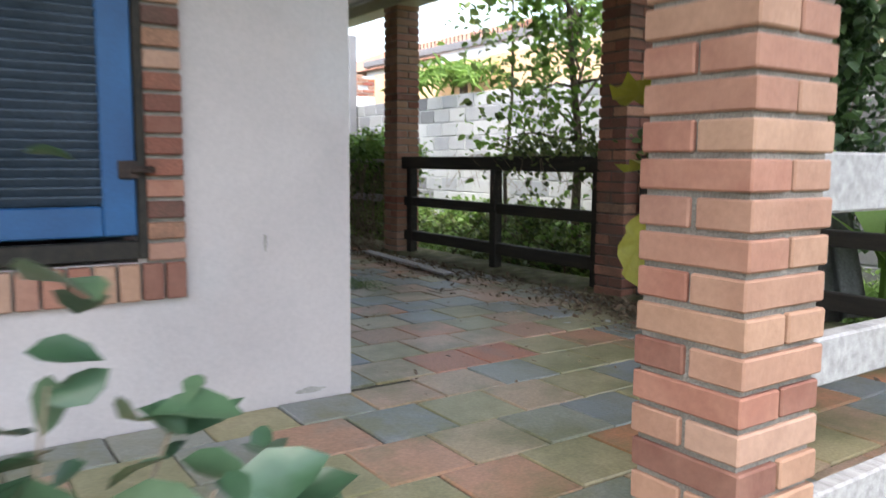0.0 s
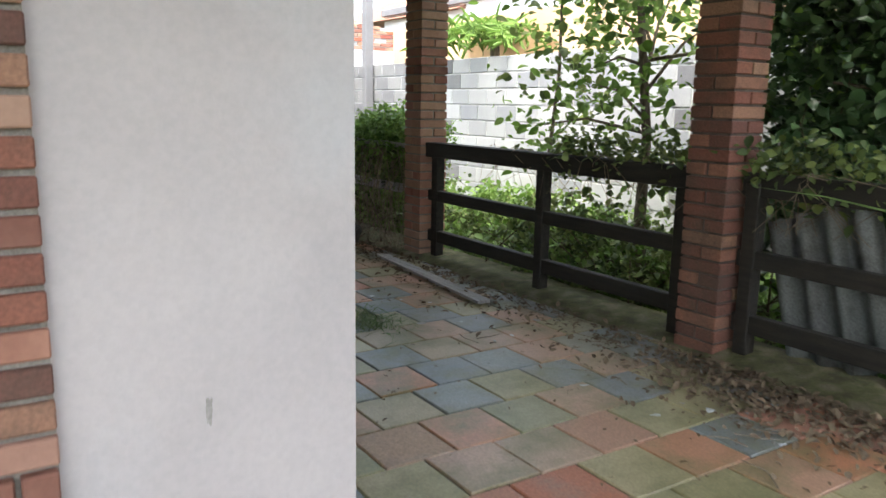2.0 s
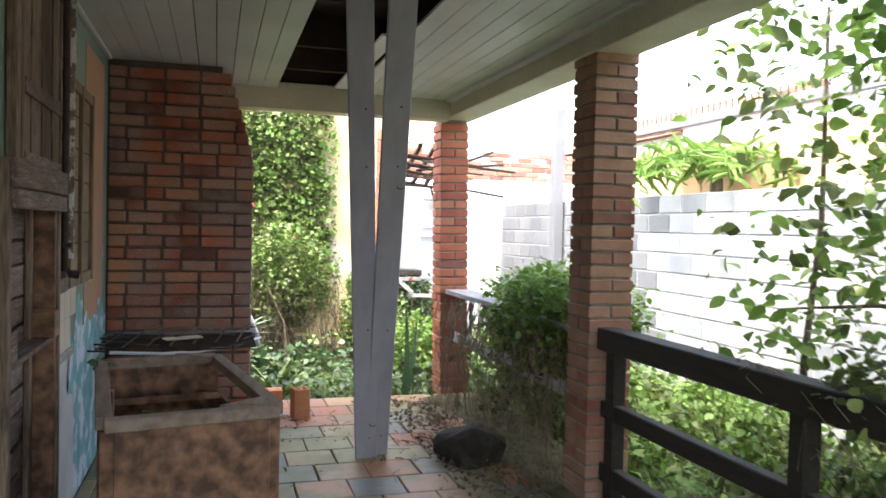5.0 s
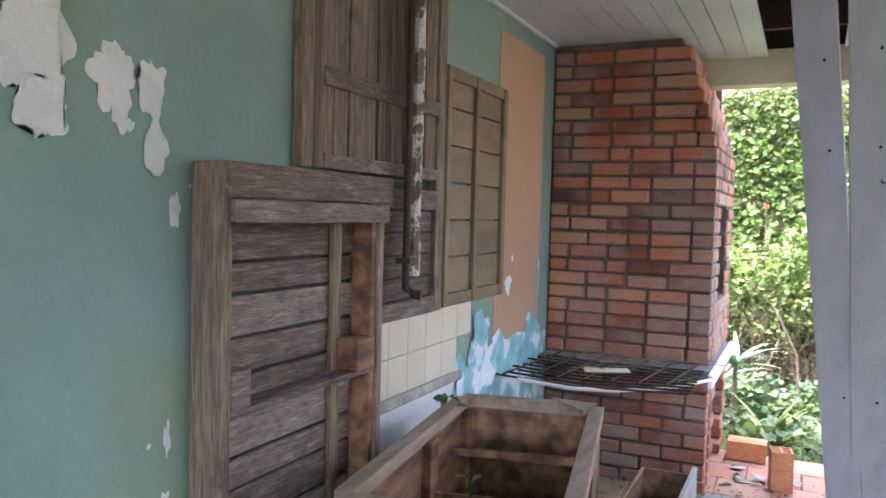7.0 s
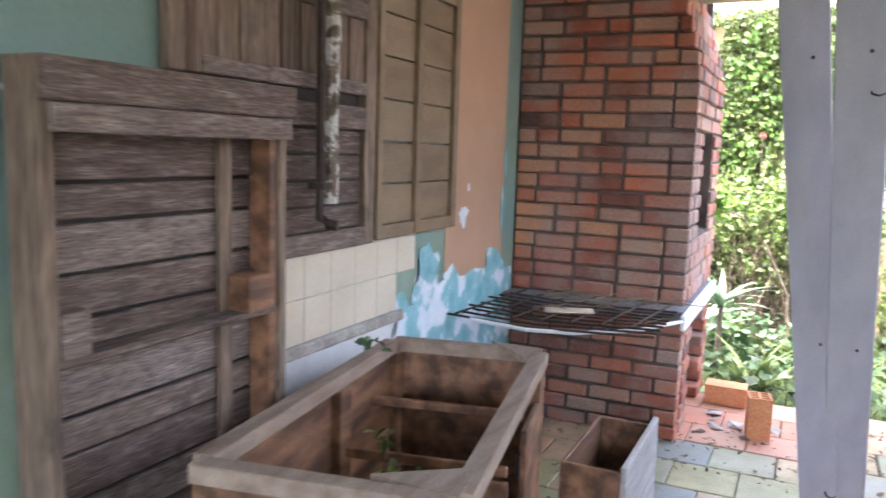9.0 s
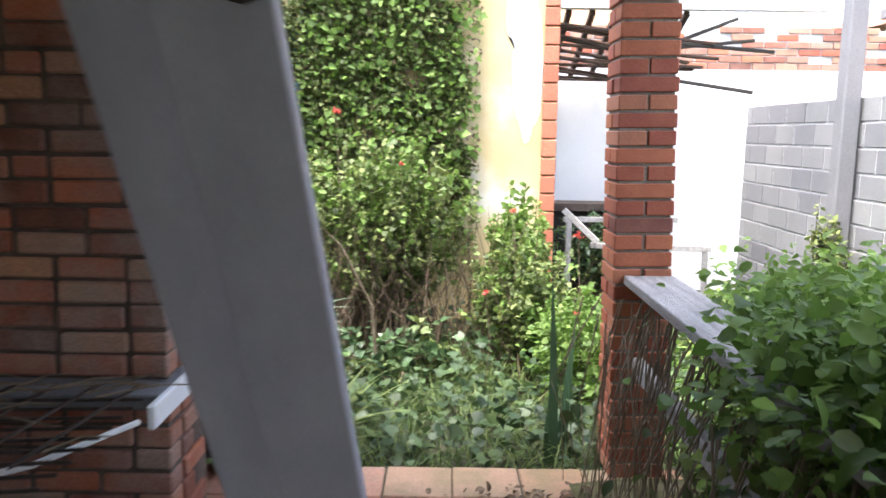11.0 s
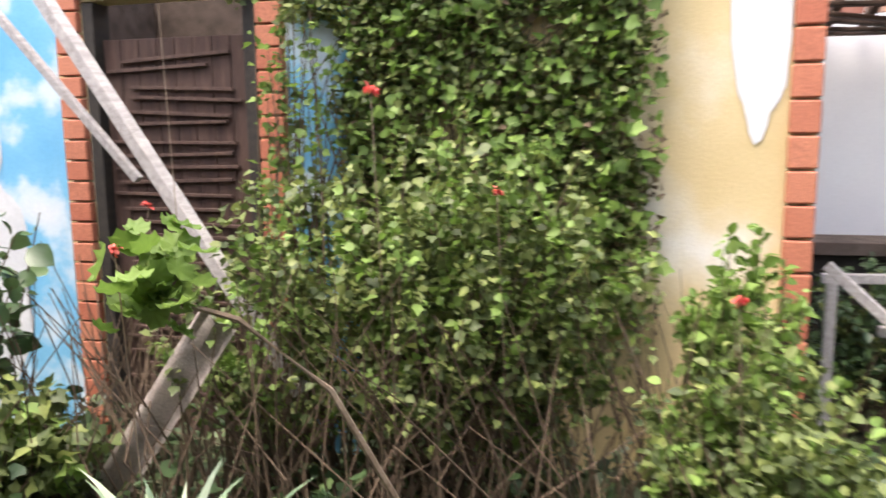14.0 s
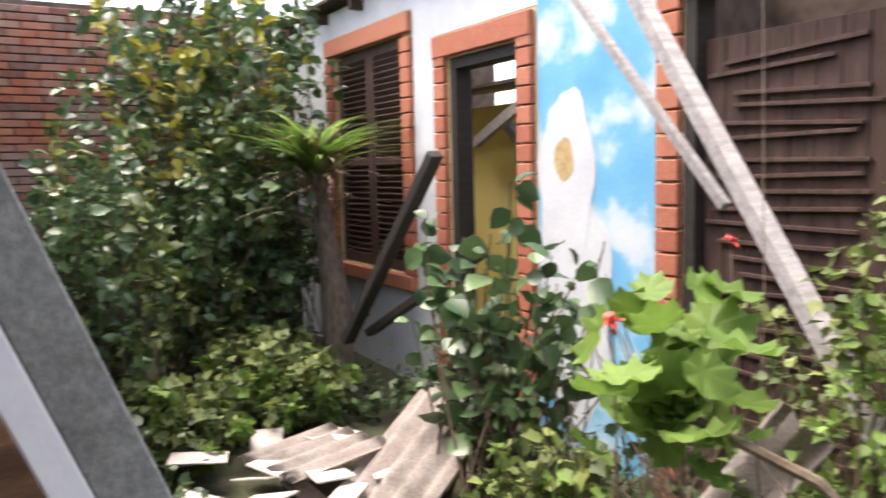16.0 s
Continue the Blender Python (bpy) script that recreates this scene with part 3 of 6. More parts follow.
for i, (u, z, ru, rz_) in enumerate([(7.79, 0.95, 0.12, 0.16), (8.05, 0.89, 0.12, 0.06), (8.3, 0.87, 0.16, 0.05), (8.58, 0.9, 0.14, 0.1), (8.15, 1.2, 0.05, 0.045), (8.0, 1.62, 0.025, 0.09), (7.6, 0.75, 0.12, 0.14), (8.66, 1.2, 0.02, 0.12), (8.69, 1.45, 0.015, 0.1), (8.2, 1.34, 0.012, 0.02)]):
    blot(bm, "x", WX + 0.0055 + 0.0006 * i, u, z, ru, rz_, i + 31, 0.4)
part("flaking_paint", bm, flaking, wall_porch, "flaking light blue paint")
for i in range(6):
    for j, (z0, z1) in enumerate(((0.865, 1.015), (1.02, 1.17))):
        if i == 5 and j == 0:
            continue
        piece("wall_tile", (0.012, 0.1585, 0.1535), cream, wall_porch, (WX + 0.006, 6.77 + 0.16 * i, (z0 + z1) / 2 - 0.014), bev=0.003)
part("tile_bed", B(WX, WX + 0.02, 6.7, 7.55, 0.8, 0.846, bev=0.008), rubble, wall_porch, "rough mortar edge")

# window with blue shutter in the front wall
win = thing("window_1", "blue framed window with closed navy louvred shutters", "window", kind="structure", at=(-1.46, 2.99, 0.58))
for a in ((-0.94, -0.835, 2.95, 3.0, 0.68, 1.75), (-1.98, -1.88, 2.95, 3.0, 0.68, 1.75), (-1.88, -0.94, 2.95, 3.0, 0.68, 0.78), (-1.88, -0.94, 2.95, 3.0, 1.65, 1.75)):
    part("shutter_frame", B(*a, bev=0.005), shutter_blue, win)
for a in ((-0.83, -0.8, 2.955, 3.02, 0.6, 1.85), (-2.02, -1.985, 2.955, 3.02, 0.6, 1.85), (-1.985, -0.83, 2.955, 3.02, 0.6, 0.66)):
    part("frame", B(*a, bev=0.004), wood_black, win)
zz = 0.8
while zz < 1.64:
    bm = bmesh.new()
    bar(bm, (-1.88, 2.968, zz), (-0.94, 2.968, zz), 0.012, 0.036, 0.003, 35)
    part("slat", bm, slat_blue, win)
    zz += 0.03
# near-black board stands in for the shade between the slats
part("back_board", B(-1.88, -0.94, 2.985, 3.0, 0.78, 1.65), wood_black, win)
bm = bmesh.new()
tube(bm, [(-0.85, 2.93, 0.9), (-0.8, 2.925, 0.9), (-0.78, 2.95, 0.9)], 0.012, 0.012)
box(bm, -0.89, -0.83, 2.935, 2.95, 0.87, 0.93, bev=0.003)
part("latch", bm, iron, win)
surround = thing("window_surround", "brick surround of the window, bricks on end", "brick trim", kind="structure", at=(-1.46, 2.99, 0.45))
zz, k = 0.62, 0
while zz < 1.95:
    piece("brick", (0.125, 0.04, 0.058), brick_dark if k % 3 else brick_light, surround, (-0.736, 2.978, zz), rz=0.01 * math.sin(k * 9))
    zz += 0.072
    k += 1
part("mortar_bed", B(-0.799, -0.675, 2.976, 2.989, 0.455, 1.95), mortar, surround)
x = -0.71
while x > -2.2:
    piece("brick", (0.066, 0.05, 0.125), brick_light, surround, (x, 2.974, 0.518))
    x -= 0.077
part("mortar_bed", B(-2.2, -0.799, 2.976, 2.989, 0.455, 0.58), mortar, surround)
bm = bmesh.new()
blot(bm, "y", 2.988, -0.375, 0.63, 0.008, 0.03, 3)
blot(bm, "y", 2.988, -0.2, 0.03, 0.06, 0.012, 4)
part("scar", bm, rubble, wall_front)

# pillars: courses of one long brick and two half bricks
PITCH = 0.0735


def pillar(name, x0, y0, mat, label, z0=0.0, z1=2.47, w=0.262, pitch=PITCH, lean=0.0):
    ob = thing(name, label, "pillar", group="brick porch pillars", at=(x0 + w / 2, y0 + w / 2, z0))
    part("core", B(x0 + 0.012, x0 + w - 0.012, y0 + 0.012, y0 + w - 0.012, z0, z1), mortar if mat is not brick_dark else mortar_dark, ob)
    z, k = z0, 0
    h = pitch - 0.013
    half = (w - 0.012) / 2
    rnd = random.Random(name + label)
    while z + h <= z1 + 0.02:
        zc = z + h / 2
        j = lambda: rnd.uniform(-0.003, 0.003)
        if k % 2:
            for yy in (y0 + half / 2, y0 + w - half / 2):
                piece("brick", (w, half, h), mat, ob, (x0 + w / 2 + j(), yy + j(), zc))
        else:
            for xx in (x0 + half / 2, x0 + w - half / 2):
                m = brick_red if (mat is brick_red) else mat
                piece("brick", (half, w, h), m, ob, (xx + j(), y0 + w / 2 + j(), zc))
        z += pitch
        k += 1
    ob.rotation_euler = (0, lean, 0)
    return ob


pillar("pillar", -0.2, 1.08, brick_light, "square pillar of buff and terracotta bricks by the front step")
# this pillar's shade is put into the colour: darker bricks and mortar
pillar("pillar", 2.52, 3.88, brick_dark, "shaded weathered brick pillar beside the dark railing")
pillar("pillar", 2.555, 6.96, brick_light, "weathered brick pillar at the end of the railing")
pillar("pillar", 2.548, 9.76, brick_red, "red brick pillar with dark burnt bricks beside the garden", w=0.258, pitch=0.0765, lean=-0.018)
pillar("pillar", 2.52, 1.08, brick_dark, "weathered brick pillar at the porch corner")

# barbecue built of brick, narrowing under the ceiling
bbq = thing("barbecue", "built-in brick barbecue and chimney with soot stains", "barbecue", at=(0.4, 9.3, 0))
bbq.location = (0.4, 9.3, 0)


def bbq_right(z):
    return 0.857 if z < 1.9 else 0.857 - 0.21 * ((z - 1.9) / 0.71) ** 1.3


z, k = 0.0, 0
rnd = random.Random(4)
HOLE = (9.18, 9.645)


def old_brick(size, at):
    w = tuple(round(v * 50) / 50 if v > 0.115 else round(v, 2) for v in size)
    piece("brick", (w[0], w[1], size[2]), brick_old, bbq, at, rz=rnd.uniform(-0.012, 0.012), tilt=(rnd.uniform(-0.014, 0.014), rnd.uniform(-0.014, 0.014)), bev=0.007)


while z < CZ - 0.05:
    h = rnd.choice((0.068, 0.07, 0.072))
    xr = bbq_right(z)
    if not 0.66 < z + h / 2 < 0.74:
        x = WX + 0.005 - (0.125 if k % 2 else 0.0)
        while x < xr - 0.03:
            L = 0.125 if rnd.random() < 0.16 else 0.24
            a, b = max(x, WX + 0.005), min(x + L, xr)
            if xr - b < 0.07:
                b = xr
            if b - a > 0.035:
                old_brick((b - a - 0.011, 0.11, h), ((a + b) / 2, 8.925 + rnd.uniform(-0.007, 0.006), z + h / 2 + rnd.uniform(-0.003, 0.003)))
            x = b
        y = 8.985 + (0.12 if k % 2 else 0)
        if k % 2:
            old_brick((0.11, 0.11, h), (xr - 0.055, 9.04, z + h / 2))
        while y < 9.96:
            e = min(y + 0.24, 9.98)
            if 1.1 < z + h / 2 < 1.69:
                if y < HOLE[0] < e:
                    e = HOLE[0]
                elif HOLE[0] <= y < HOLE[1]:
                    y = HOLE[1]
                    continue
            low = z < 0.64 and 9.2 < (y + e) / 2 < 9.8
            if not low and e - y > 0.03:
                old_brick((0.11, e - y - 0.011, h), (xr - 0.055 + rnd.uniform(-0.006, 0.005), (y + e) / 2, z + h / 2))
            y = e
    z += 0.083
    k += 1
bm = bmesh.new()
box(bm, WX + 0.002, 0.63, 8.884, 8.97, 0, CZ - 0.005)
box(bm, 0.63, 0.842, 8.886, 8.97, 0, 1.93)
for a in ((8.97, 9.26, 0, 0.68), (9.84, 9.97, 0, 0.68), (8.97, 9.18, 0.74, 1.93), (9.645, 9.97, 0.74, 1.93), (9.18, 9.645, 0.74, 1.09), (9.18, 9.645, 1.7, 1.93)):
    box(bm, 0.757, 0.842, *a)
box(bm, 0.56, 0.63, 8.97, 9.97, 1.93, CZ - 0.005)
box(bm, 0.63, 0.74, 8.9, 9.97, 1.93, 2.2)
box(bm, WX + 0.002, 0.757, 9.9, 9.97, 0, CZ - 0.005)
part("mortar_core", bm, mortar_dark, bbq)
part("shelf_slab", B(WX + 0.005, 0.875, 8.72, 9.9, 0.685, 0.735, bev=0.006), concrete, bbq, "thin worn concrete shelf")
part("white_edge", B(0.875, 0.9, 8.62, 9.9, 0.66, 0.74, bev=0.006), white_wall, bbq, "white painted slab edge")

# steel bars and twigs laid over the shelf
grate = thing("steel_mesh", "rusty reinforcing bars laid over the barbecue shelf", "grate", at=(0.35, 8.45, 0.745))
for i in range(9):
    y = 7.98 + i * 0.085
    bm = bmesh.new()
    tube(bm, [(-0.1 + 0.03 * (i % 3), y, 0.747), (0.3, y + 0.01, 0.742 - 0.012), (0.85, y + 0.15 * (0.5 - i / 16), 0.745)], 0.006, 0.006, 5)
    part("bar", bm, iron, grate)
for i in range(7):
    x = 0.0 + i * 0.13
    bm = bmesh.new()
    tube(bm, [(x - 0.05, 7.96 + 0.03 * i, 0.757), (x + 0.02, 8.75, 0.757)], 0.006, 0.006, 5)
    part("bar", bm, iron, grate)
bm = bmesh.new()
tube(bm, [(0.02, 7.98, 0.735), (0.3, 7.96, 0.725), (0.5, 8.03, 0.722), (0.74, 8.23, 0.725), (0.9, 8.5, 0.735)], 0.011, 0.009, 6)
tagged(new("pale_strip", mesh_of(bm, "pale_strip", white_wall)), "pale bent strip lying along the shelf edge", "strip")
for i in range(22):
    rnd = random.Random(i)
    x, y = rnd.uniform(0.05, 0.8), rnd.uniform(8.2, 8.8)
    a, L = rnd.uniform(-0.6, 0.9), rnd.uniform(0.15, 0.4)
    bm = bmesh.new()
    p = Vector((x, y, 0.768))
    q = Vector((x + L * math.cos(a), y + L * math.sin(a) * 0.5, 0.775 + rnd.uniform(0, 0.02)))
    tube(bm, [p, p.lerp(q, 0.5) + Vector((0, 0.02, 0.012)), q], 0.004, 0.002, 5)
    tagged(new("twig", mesh_of(bm, "twig", twig)), "dry twig lying on the steel bars", "twig", "twigs on the grate")
bm = bmesh.new()
bar(bm, (0.3, 8.22, 0.772), (0.52, 8.3, 0.776), 0.1, 0.008)
tagged(new("plaster_flake", mesh_of(bm, "plaster_flake", cream)), "cream flake of board lying on the steel bars", "board piece")

# railing between the pillars, black stained timber
rail = thing("railing", "black stained timber railing overgrown with creeper", "railing", at=(2.66, 5.5, 0))
for y in (6.84, 5.47, 4.25):
    part("post", B(2.62, 2.7, y - 0.04, y + 0.04, -0.1, 0.93, bev=0.005), wood_black, rail)
for z0, z1 in ((0.86, 0.98), (0.49, 0.58), (0.14, 0.24)):
    part("rail", B(2.6 if z0 > 0.8 else 2.63, 2.72 if z0 > 0.8 else 2.69, 4.14, 6.95, z0, z1, bev=0.006), wood_black, rail)
rail2 = thing("railing", "black stained timber railing in front of corrugated sheets", "railing", at=(2.66, 2.7, 0))
for y in (3.8, 2.6, 1.45):
    part("post", B(2.62, 2.7, y - 0.04, y + 0.04, -0.1, 0.93, bev=0.005), wood_black, rail2)
for z0, z1 in ((0.86, 0.98), (0.49, 0.58), (0.14, 0.24)):
    part("rail", B(2.63, 2.69, 1.34, 3.87, z0, z1, bev=0.006), wood_black, rail2)
rail3 = thing("railing", "weathered grey timber railing along the front edge", "railing", at=(1.3, 1.15, 0))
for z0, z1 in ((0.83, 0.96), (0.45, 0.56), (0.1, 0.2)):
    part("rail", B(0.07, 2.51, 1.14, 1.19, z0, z1, bev=0.006), wood_grey, rail3)
part("post", B(1.3, 1.38, 1.19, 1.26, 0, 0.93, bev=0.005), wood_grey, rail3)
plank = thing("plank_seat", "broad weathered grey plank between two brick pillars", "plank", at=(2.66, 8.5, 0.93))
part("board", B(2.575, 2.8, 7.23, 9.755, 0.915, 0.955, bev=0.004), wood_grey, plank)
part("lower_rail", B(2.63, 2.68, 7.23, 9.755, 0.5, 0.58, bev=0.005), wood_grey, plank)

# two leaning props under the ceiling


def slab(bm, p0, p1, across, w, t, bev=0.004):
    """A board from p0 to p1 whose width w lies along across."""
    p0, p1 = Vector(p0), Vector(p1)
    d = (p1 - p0).normalized()
    a = (Vector(across) - d * d.dot(Vector(across))).normalized()
    m = Matrix((a, d, a.cross(d))).transposed().to_4x4()
    r = bmesh.ops.create_cube(bm, size=1, matrix=Matrix.Translation((p0 + p1) / 2) @ m @ Matrix.Diagonal((w, (p1 - p0).length, t, 1)))
    bmesh.ops.bevel(bm, geom=list({e for v in r["verts"] for e in v.link_edges}), offset=bev, segments=1, affect="EDGES", profile=0.5)
    return bm


for foot, top, w, hook in (((1.555, 8.07, 0), (1.238, 6.89, 2.94), 0.138, 0.08), ((1.635, 8.13, 0), (1.425, 6.66, 2.94), 0.142, 0.58)):
    prop = thing("prop", "lilac grey painted plank propping up the ceiling", "plank", "ceiling props", at=foot)
    part("board", slab(bmesh.new(), foot, top, (1, 0, 0), w, 0.035), paint_grey, prop)
    h = Vector(foot).lerp(Vector(top), hook) + Vector((0.03, 0, 0))
    bm = bmesh.new()
    tube(bm, [h + Vector((-0.01, -0.018, 0.02)), h + Vector((-0.005, -0.035, 0.005)), h + Vector((0.012, -0.04, 0.0)), h + Vector((0.03, -0.03, 0.008))], 0.004, 0.002, 5)
    part("bent_nail", bm, iron, prop, "rusty bent nail")
    for q in (0.3, 0.72, 0.05, 0.62):
        h = Vector(foot).lerp(Vector(top), q)
        bm = bmesh.new()
        tube(bm, [h + Vector((0.02, -0.012, 0)), h + Vector((0.02, -0.022, 0))], 0.006, 0.006, 6)
        part("nail_head", bm, iron, prop)

# ---- furniture on the porch ----
cab = thing("shelf_cabinet", "tall open cabinet of weathered grey-brown boards against the wall", "cabinet", at=(0.0, 6.23, 0))
F, K = 0.0, WX + 0.012
part("side_panel", B(K, F, 5.8, 5.835, 0, 1.685, bev=0.004), wood_up, cab)
part("side_panel", B(K, F, 6.575, 6.61, 0, 1.66, bev=0.004), wood_up, cab)
part("top_board", B(F, F + 0.022, 5.8, 6.63, 1.595, 1.685, bev=0.004), wood_old, cab)
part("top_board", B(F, F + 0.022, 5.82, 6.61, 1.53, 1.592, bev=0.004), wood_old, cab)
part("top", B(K, F, 5.835, 6.575, 1.65, 1.68, bev=0.003), wood_old, cab)
# near-black sheet behind the back boards supplies the shade in their gaps
part("gap_shade", B(K - 0.012, K - 0.003, 5.84, 6.57, 0.02, 1.66), wood_black, cab)
z, k = 0.02, 0
while z < 1.66:
    h = (0.105, 0.12, 0.09, 0.13, 0.1)[k % 5]
    part("back_board", B(K, K + 0.015 + 0.004 * (k % 2), 5.836, 6.574, z, min(z + h - 0.011, 1.668), bev=0.003), wood_old, cab)
    z += h
    k += 1
part("shelf", B(K + 0.02, F - 0.005, 5.836, 6.574, 1.022, 1.042, bev=0.003), wood_old, cab)
part("shelf", B(K + 0.02, F - 0.005, 5.836, 6.574, 0.36, 0.385, bev=0.003), wood_old, cab)
part("corner_post", B(K + 0.02, K + 0.04, 6.4, 6.45, 0.39, 1.64, bev=0.003), wood_up, cab)
part("corner_post", B(K + 0.02, F - 0.01, 6.545, 6.574, 0.39, 1.64, bev=0.003), wood_box, cab, "reddish inner board")
part("block", B(-0.05, F, 5.838, 5.915, 1.043, 1.145, bev=0.003), wood_old, cab)
tagged(new("wooden_box", mesh_of(B(-0.085, F + 0.012, 6.43, 6.542, 1.043, 1.146, bev=0.004), "wooden_box", wood_box)), "small brown wooden block on the cabinet shelf", "box")

panel = thing("board_door", "old plank door hung on the green wall", "door", at=(-0.09, 6.85, 1.17))
D0, D1 = WX + 0.004, WX + 0.03
for a in ((6.23, 6.29, 1.7, 2.55), (7.18, 7.25, 1.157, 2.55), (6.292, 6.345, 1.7, 2.55)):
    part("stile", B(D0, D1 + 0.012, *a, bev=0.004), wood_up, panel)
for a in ((6.345, 7.18, 1.702, 1.75), (6.345, 7.18, 1.965, 2.025), (6.345, 7.18, 2.48, 2.55), (6.64, 7.18, 1.157, 1.225), (6.64, 7.18, 1.58, 1.66)):
    part("door_rail", B(D1 - 0.002, D1 + 0.016, *a, bev=0.004), wood_old, panel)
# near-black sheets put shade into the gaps between the door planks
part("gap_shade", B(D0 - 0.003, D0 + 0.004, 6.35, 7.18, 1.7, 2.54), wood_black, panel)
part("gap_shade", B(D0 - 0.003, D0 + 0.004, 6.64, 7.18, 1.16, 1.7), wood_black, panel)
y, k = 6.346, 0
while y < 7.17:
    w = 0.078 + 0.016 * (k % 3)
    part("plank", B(D0 + 0.005, D1 - 0.005 * (k % 2), y, min(y + w - 0.008, 7.18), 1.702, 2.54, bev=0.003), wood_up, panel)
    y += w
    k += 1
z = 1.23
while z < 1.58:
    part("plank", B(D0 + 0.005, D1 - 0.01, 6.64, 7.18, z, z + 0.078, bev=0.003), wood_old, panel)
    z += 0.088
shut = thing("window_shutter", "pair of closed brown wooden window shutters on the wall", "shutter", at=(-0.09, 7.76, 1.17))
for a in ((7.26, 7.301), (7.571, 7.618), (7.923, 7.97)):
    part("stile", B(D0, D1 + 0.02, a[0], a[1], 1.165, 2.2, bev=0.004), wood_shutter, shut)
for a in ((7.301, 7.571), (7.618, 7.923)):
    for c in ((1.165, 1.22), (2.145, 2.2)):
        part("shutter_rail", B(D0, D1 + 0.016, a[0], a[1], c[0], c[1], bev=0.003), wood_shutter, shut)
    z = 1.22
    while z < 2.13:
        part("panel_board", B(D0, D1, a[0], a[1], z, min(z + 0.156, 2.145), bev=0.003), wood_shutter, shut)
        z += 0.162
for y, r, z0, mat, lab in ((6.81, 0.014, 1.28, iron, "thin rusty water pipe on the wall"), (6.87, 0.026, 1.33, pipe_crust, "pipe crusted with lime and lichen on the wall")):
    bm = bmesh.new()
    pts = [(-0.02, y, z0 + i * (2.62 - z0) / 12) for i in range(13)]
    tube(bm, pts, r, r, 10)
    if r < 0.02:
        tube(bm, [(-0.02, y, z0 + 0.01), (0.0, y + 0.02, z0 - 0.015), (0.03, y + 0.03, z0 - 0.02)], 0.018, 0.018, 8)
        box(bm, -0.05, 0.01, y - 0.025, y + 0.025, z0 + 0.1, z0 + 0.12)
    else:
        for v in bm.verts:
            d = 1 + 0.3 * noise.noise(v.co * 40)
            v.co.x, v.co.y = -0.02 + (v.co.x + 0.02) * d, y + (v.co.y - y) * d
    tagged(new("water_pipe", mesh_of(bm, "water_pipe", mat)), lab, "pipe")

# dismantled sideboard with its top gone
desk = thing("sideboard_carcass", "brown wooden sideboard carcass with its top missing", "cabinet", at=(0.45, 6.6, 0))
A_, B_, C_, D_ = Vector((0.085, 7.14, 0)), Vector((0.605, 7.26, 0)), Vector((0.25, 5.96, 0)), Vector((0.83, 6.07, 0))


def side(p, q, z0, z1, t, mat, name, inset=0.0, label=""):
    bm = bmesh.new()
    h = (z1 - z0)
    u, v = Vector(p), Vector(q)
    d = (v - u).normalized()
    u, v = u + d * inset, v - d * inset
    bar(bm, (u.x, u.y, z0 + h / 2), (v.x, v.y, z0 + h / 2), t, h, 0.003)
    return part(name, bm, mat, desk, label)


for p, q in ((A_, B_), (C_, D_), (A_, C_), (B_, D_)):
    side(p, q, 0.79, 0.835, 0.055, wood_top, "top_rail", 0.0 if p in (A_, C_) and q in (B_, D_) else 0.028, "worn paler top edge")
side(C_, D_, 0.1, 0.79, 0.02, wood_box, "front_panel", 0.03)
side(A_, B_, 0.1, 0.79, 0.02, wood_box, "end_panel", 0.03)
side(A_, C_, 0.1, 0.79, 0.012, wood_box, "back_panel", 0.03)
for p in (A_, B_, C_, D_):
    d = (Vector((0.45, 6.6, 0)) - p).normalized() * 0.03
    part("leg", B(p.x + d.x - 0.025, p.x + d.x + 0.025, p.y + d.y - 0.025, p.y + d.y + 0.025, 0, 0.79, bev=0.003), wood_box, desk)
M_, N_ = A_.lerp(C_, 0.45), B_.lerp(D_, 0.45)
for f in (0.2, 0.42):
    m, nn = A_.lerp(C_, f), B_.lerp(D_, f)
    side(m, nn, 0.66 if f < 0.3 else 0.58, 0.69 if f < 0.3 else 0.61, 0.02, wood_box, "crossbar", 0.02)
p = A_.lerp(C_, 0.42)
part("divider_post", B(p.x + 0.005, p.x + 0.045, p.y - 0.03, p.y + 0.03, 0.1, 0.79, bev=0.003), wood_box, desk)
q = B_.lerp(D_, 0.5)
side(M_.lerp(N_, 0.62), N_, 0.42, 0.58, 0.016, wood_box, "drawer_side", 0.01)
side(A_.lerp(B_, 0.5), M_.lerp(N_, 0.5), 0.1, 0.36, 0.014, wood_box, "partition", 0.02)
part("bottom", B(0.24, 0.6, 6.15, 7.08, 0.09, 0.105), wood_box, desk)
for p, d in ((D_, (-0.13, 0.13)), (B_, (-0.12, -0.11))):
    bm = bmesh.new()
    vs = [bm.verts.new((p.x, p.y, z)) for z in (0.822, 0.838)] + [bm.verts.new((p.x + d[0] * 1.6, p.y + 0.01, z)) for z in (0.822, 0.838)] + [bm.verts.new((p.x - 0.02, p.y + d[1] * 1.2, z)) for z in (0.822, 0.838)]
    bmesh.ops.convex_hull(bm, input=vs)
    part("corner_brace", bm, wood_top, desk)
rd = side(B_, B_.lerp(D_, 0.28), 0.1, 0.66, 0.02, wood_box, "hinged_door", 0.0)
part("hinge", B(0.645, 0.662, 6.92, 6.95, 0.5, 0.58, bev=0.002), iron, rd)
bm = bmesh.new()
u0, u1 = A_.lerp(B_, 0.06), A_.lerp(B_, 0.94)
top = [u0.lerp(u1, t / 16) + Vector((0.0, -0.022, 0.6 + 0.09 * math.sin(math.pi * t / 16) ** 0.6)) for t in range(17)]
low = [u0.lerp(u1, t / 16) + Vector((0.0, -0.022, 0.12)) for t in range(17)]
tv, lv = [bm.verts.new(p) for p in top], [bm.verts.new(p) for p in low]
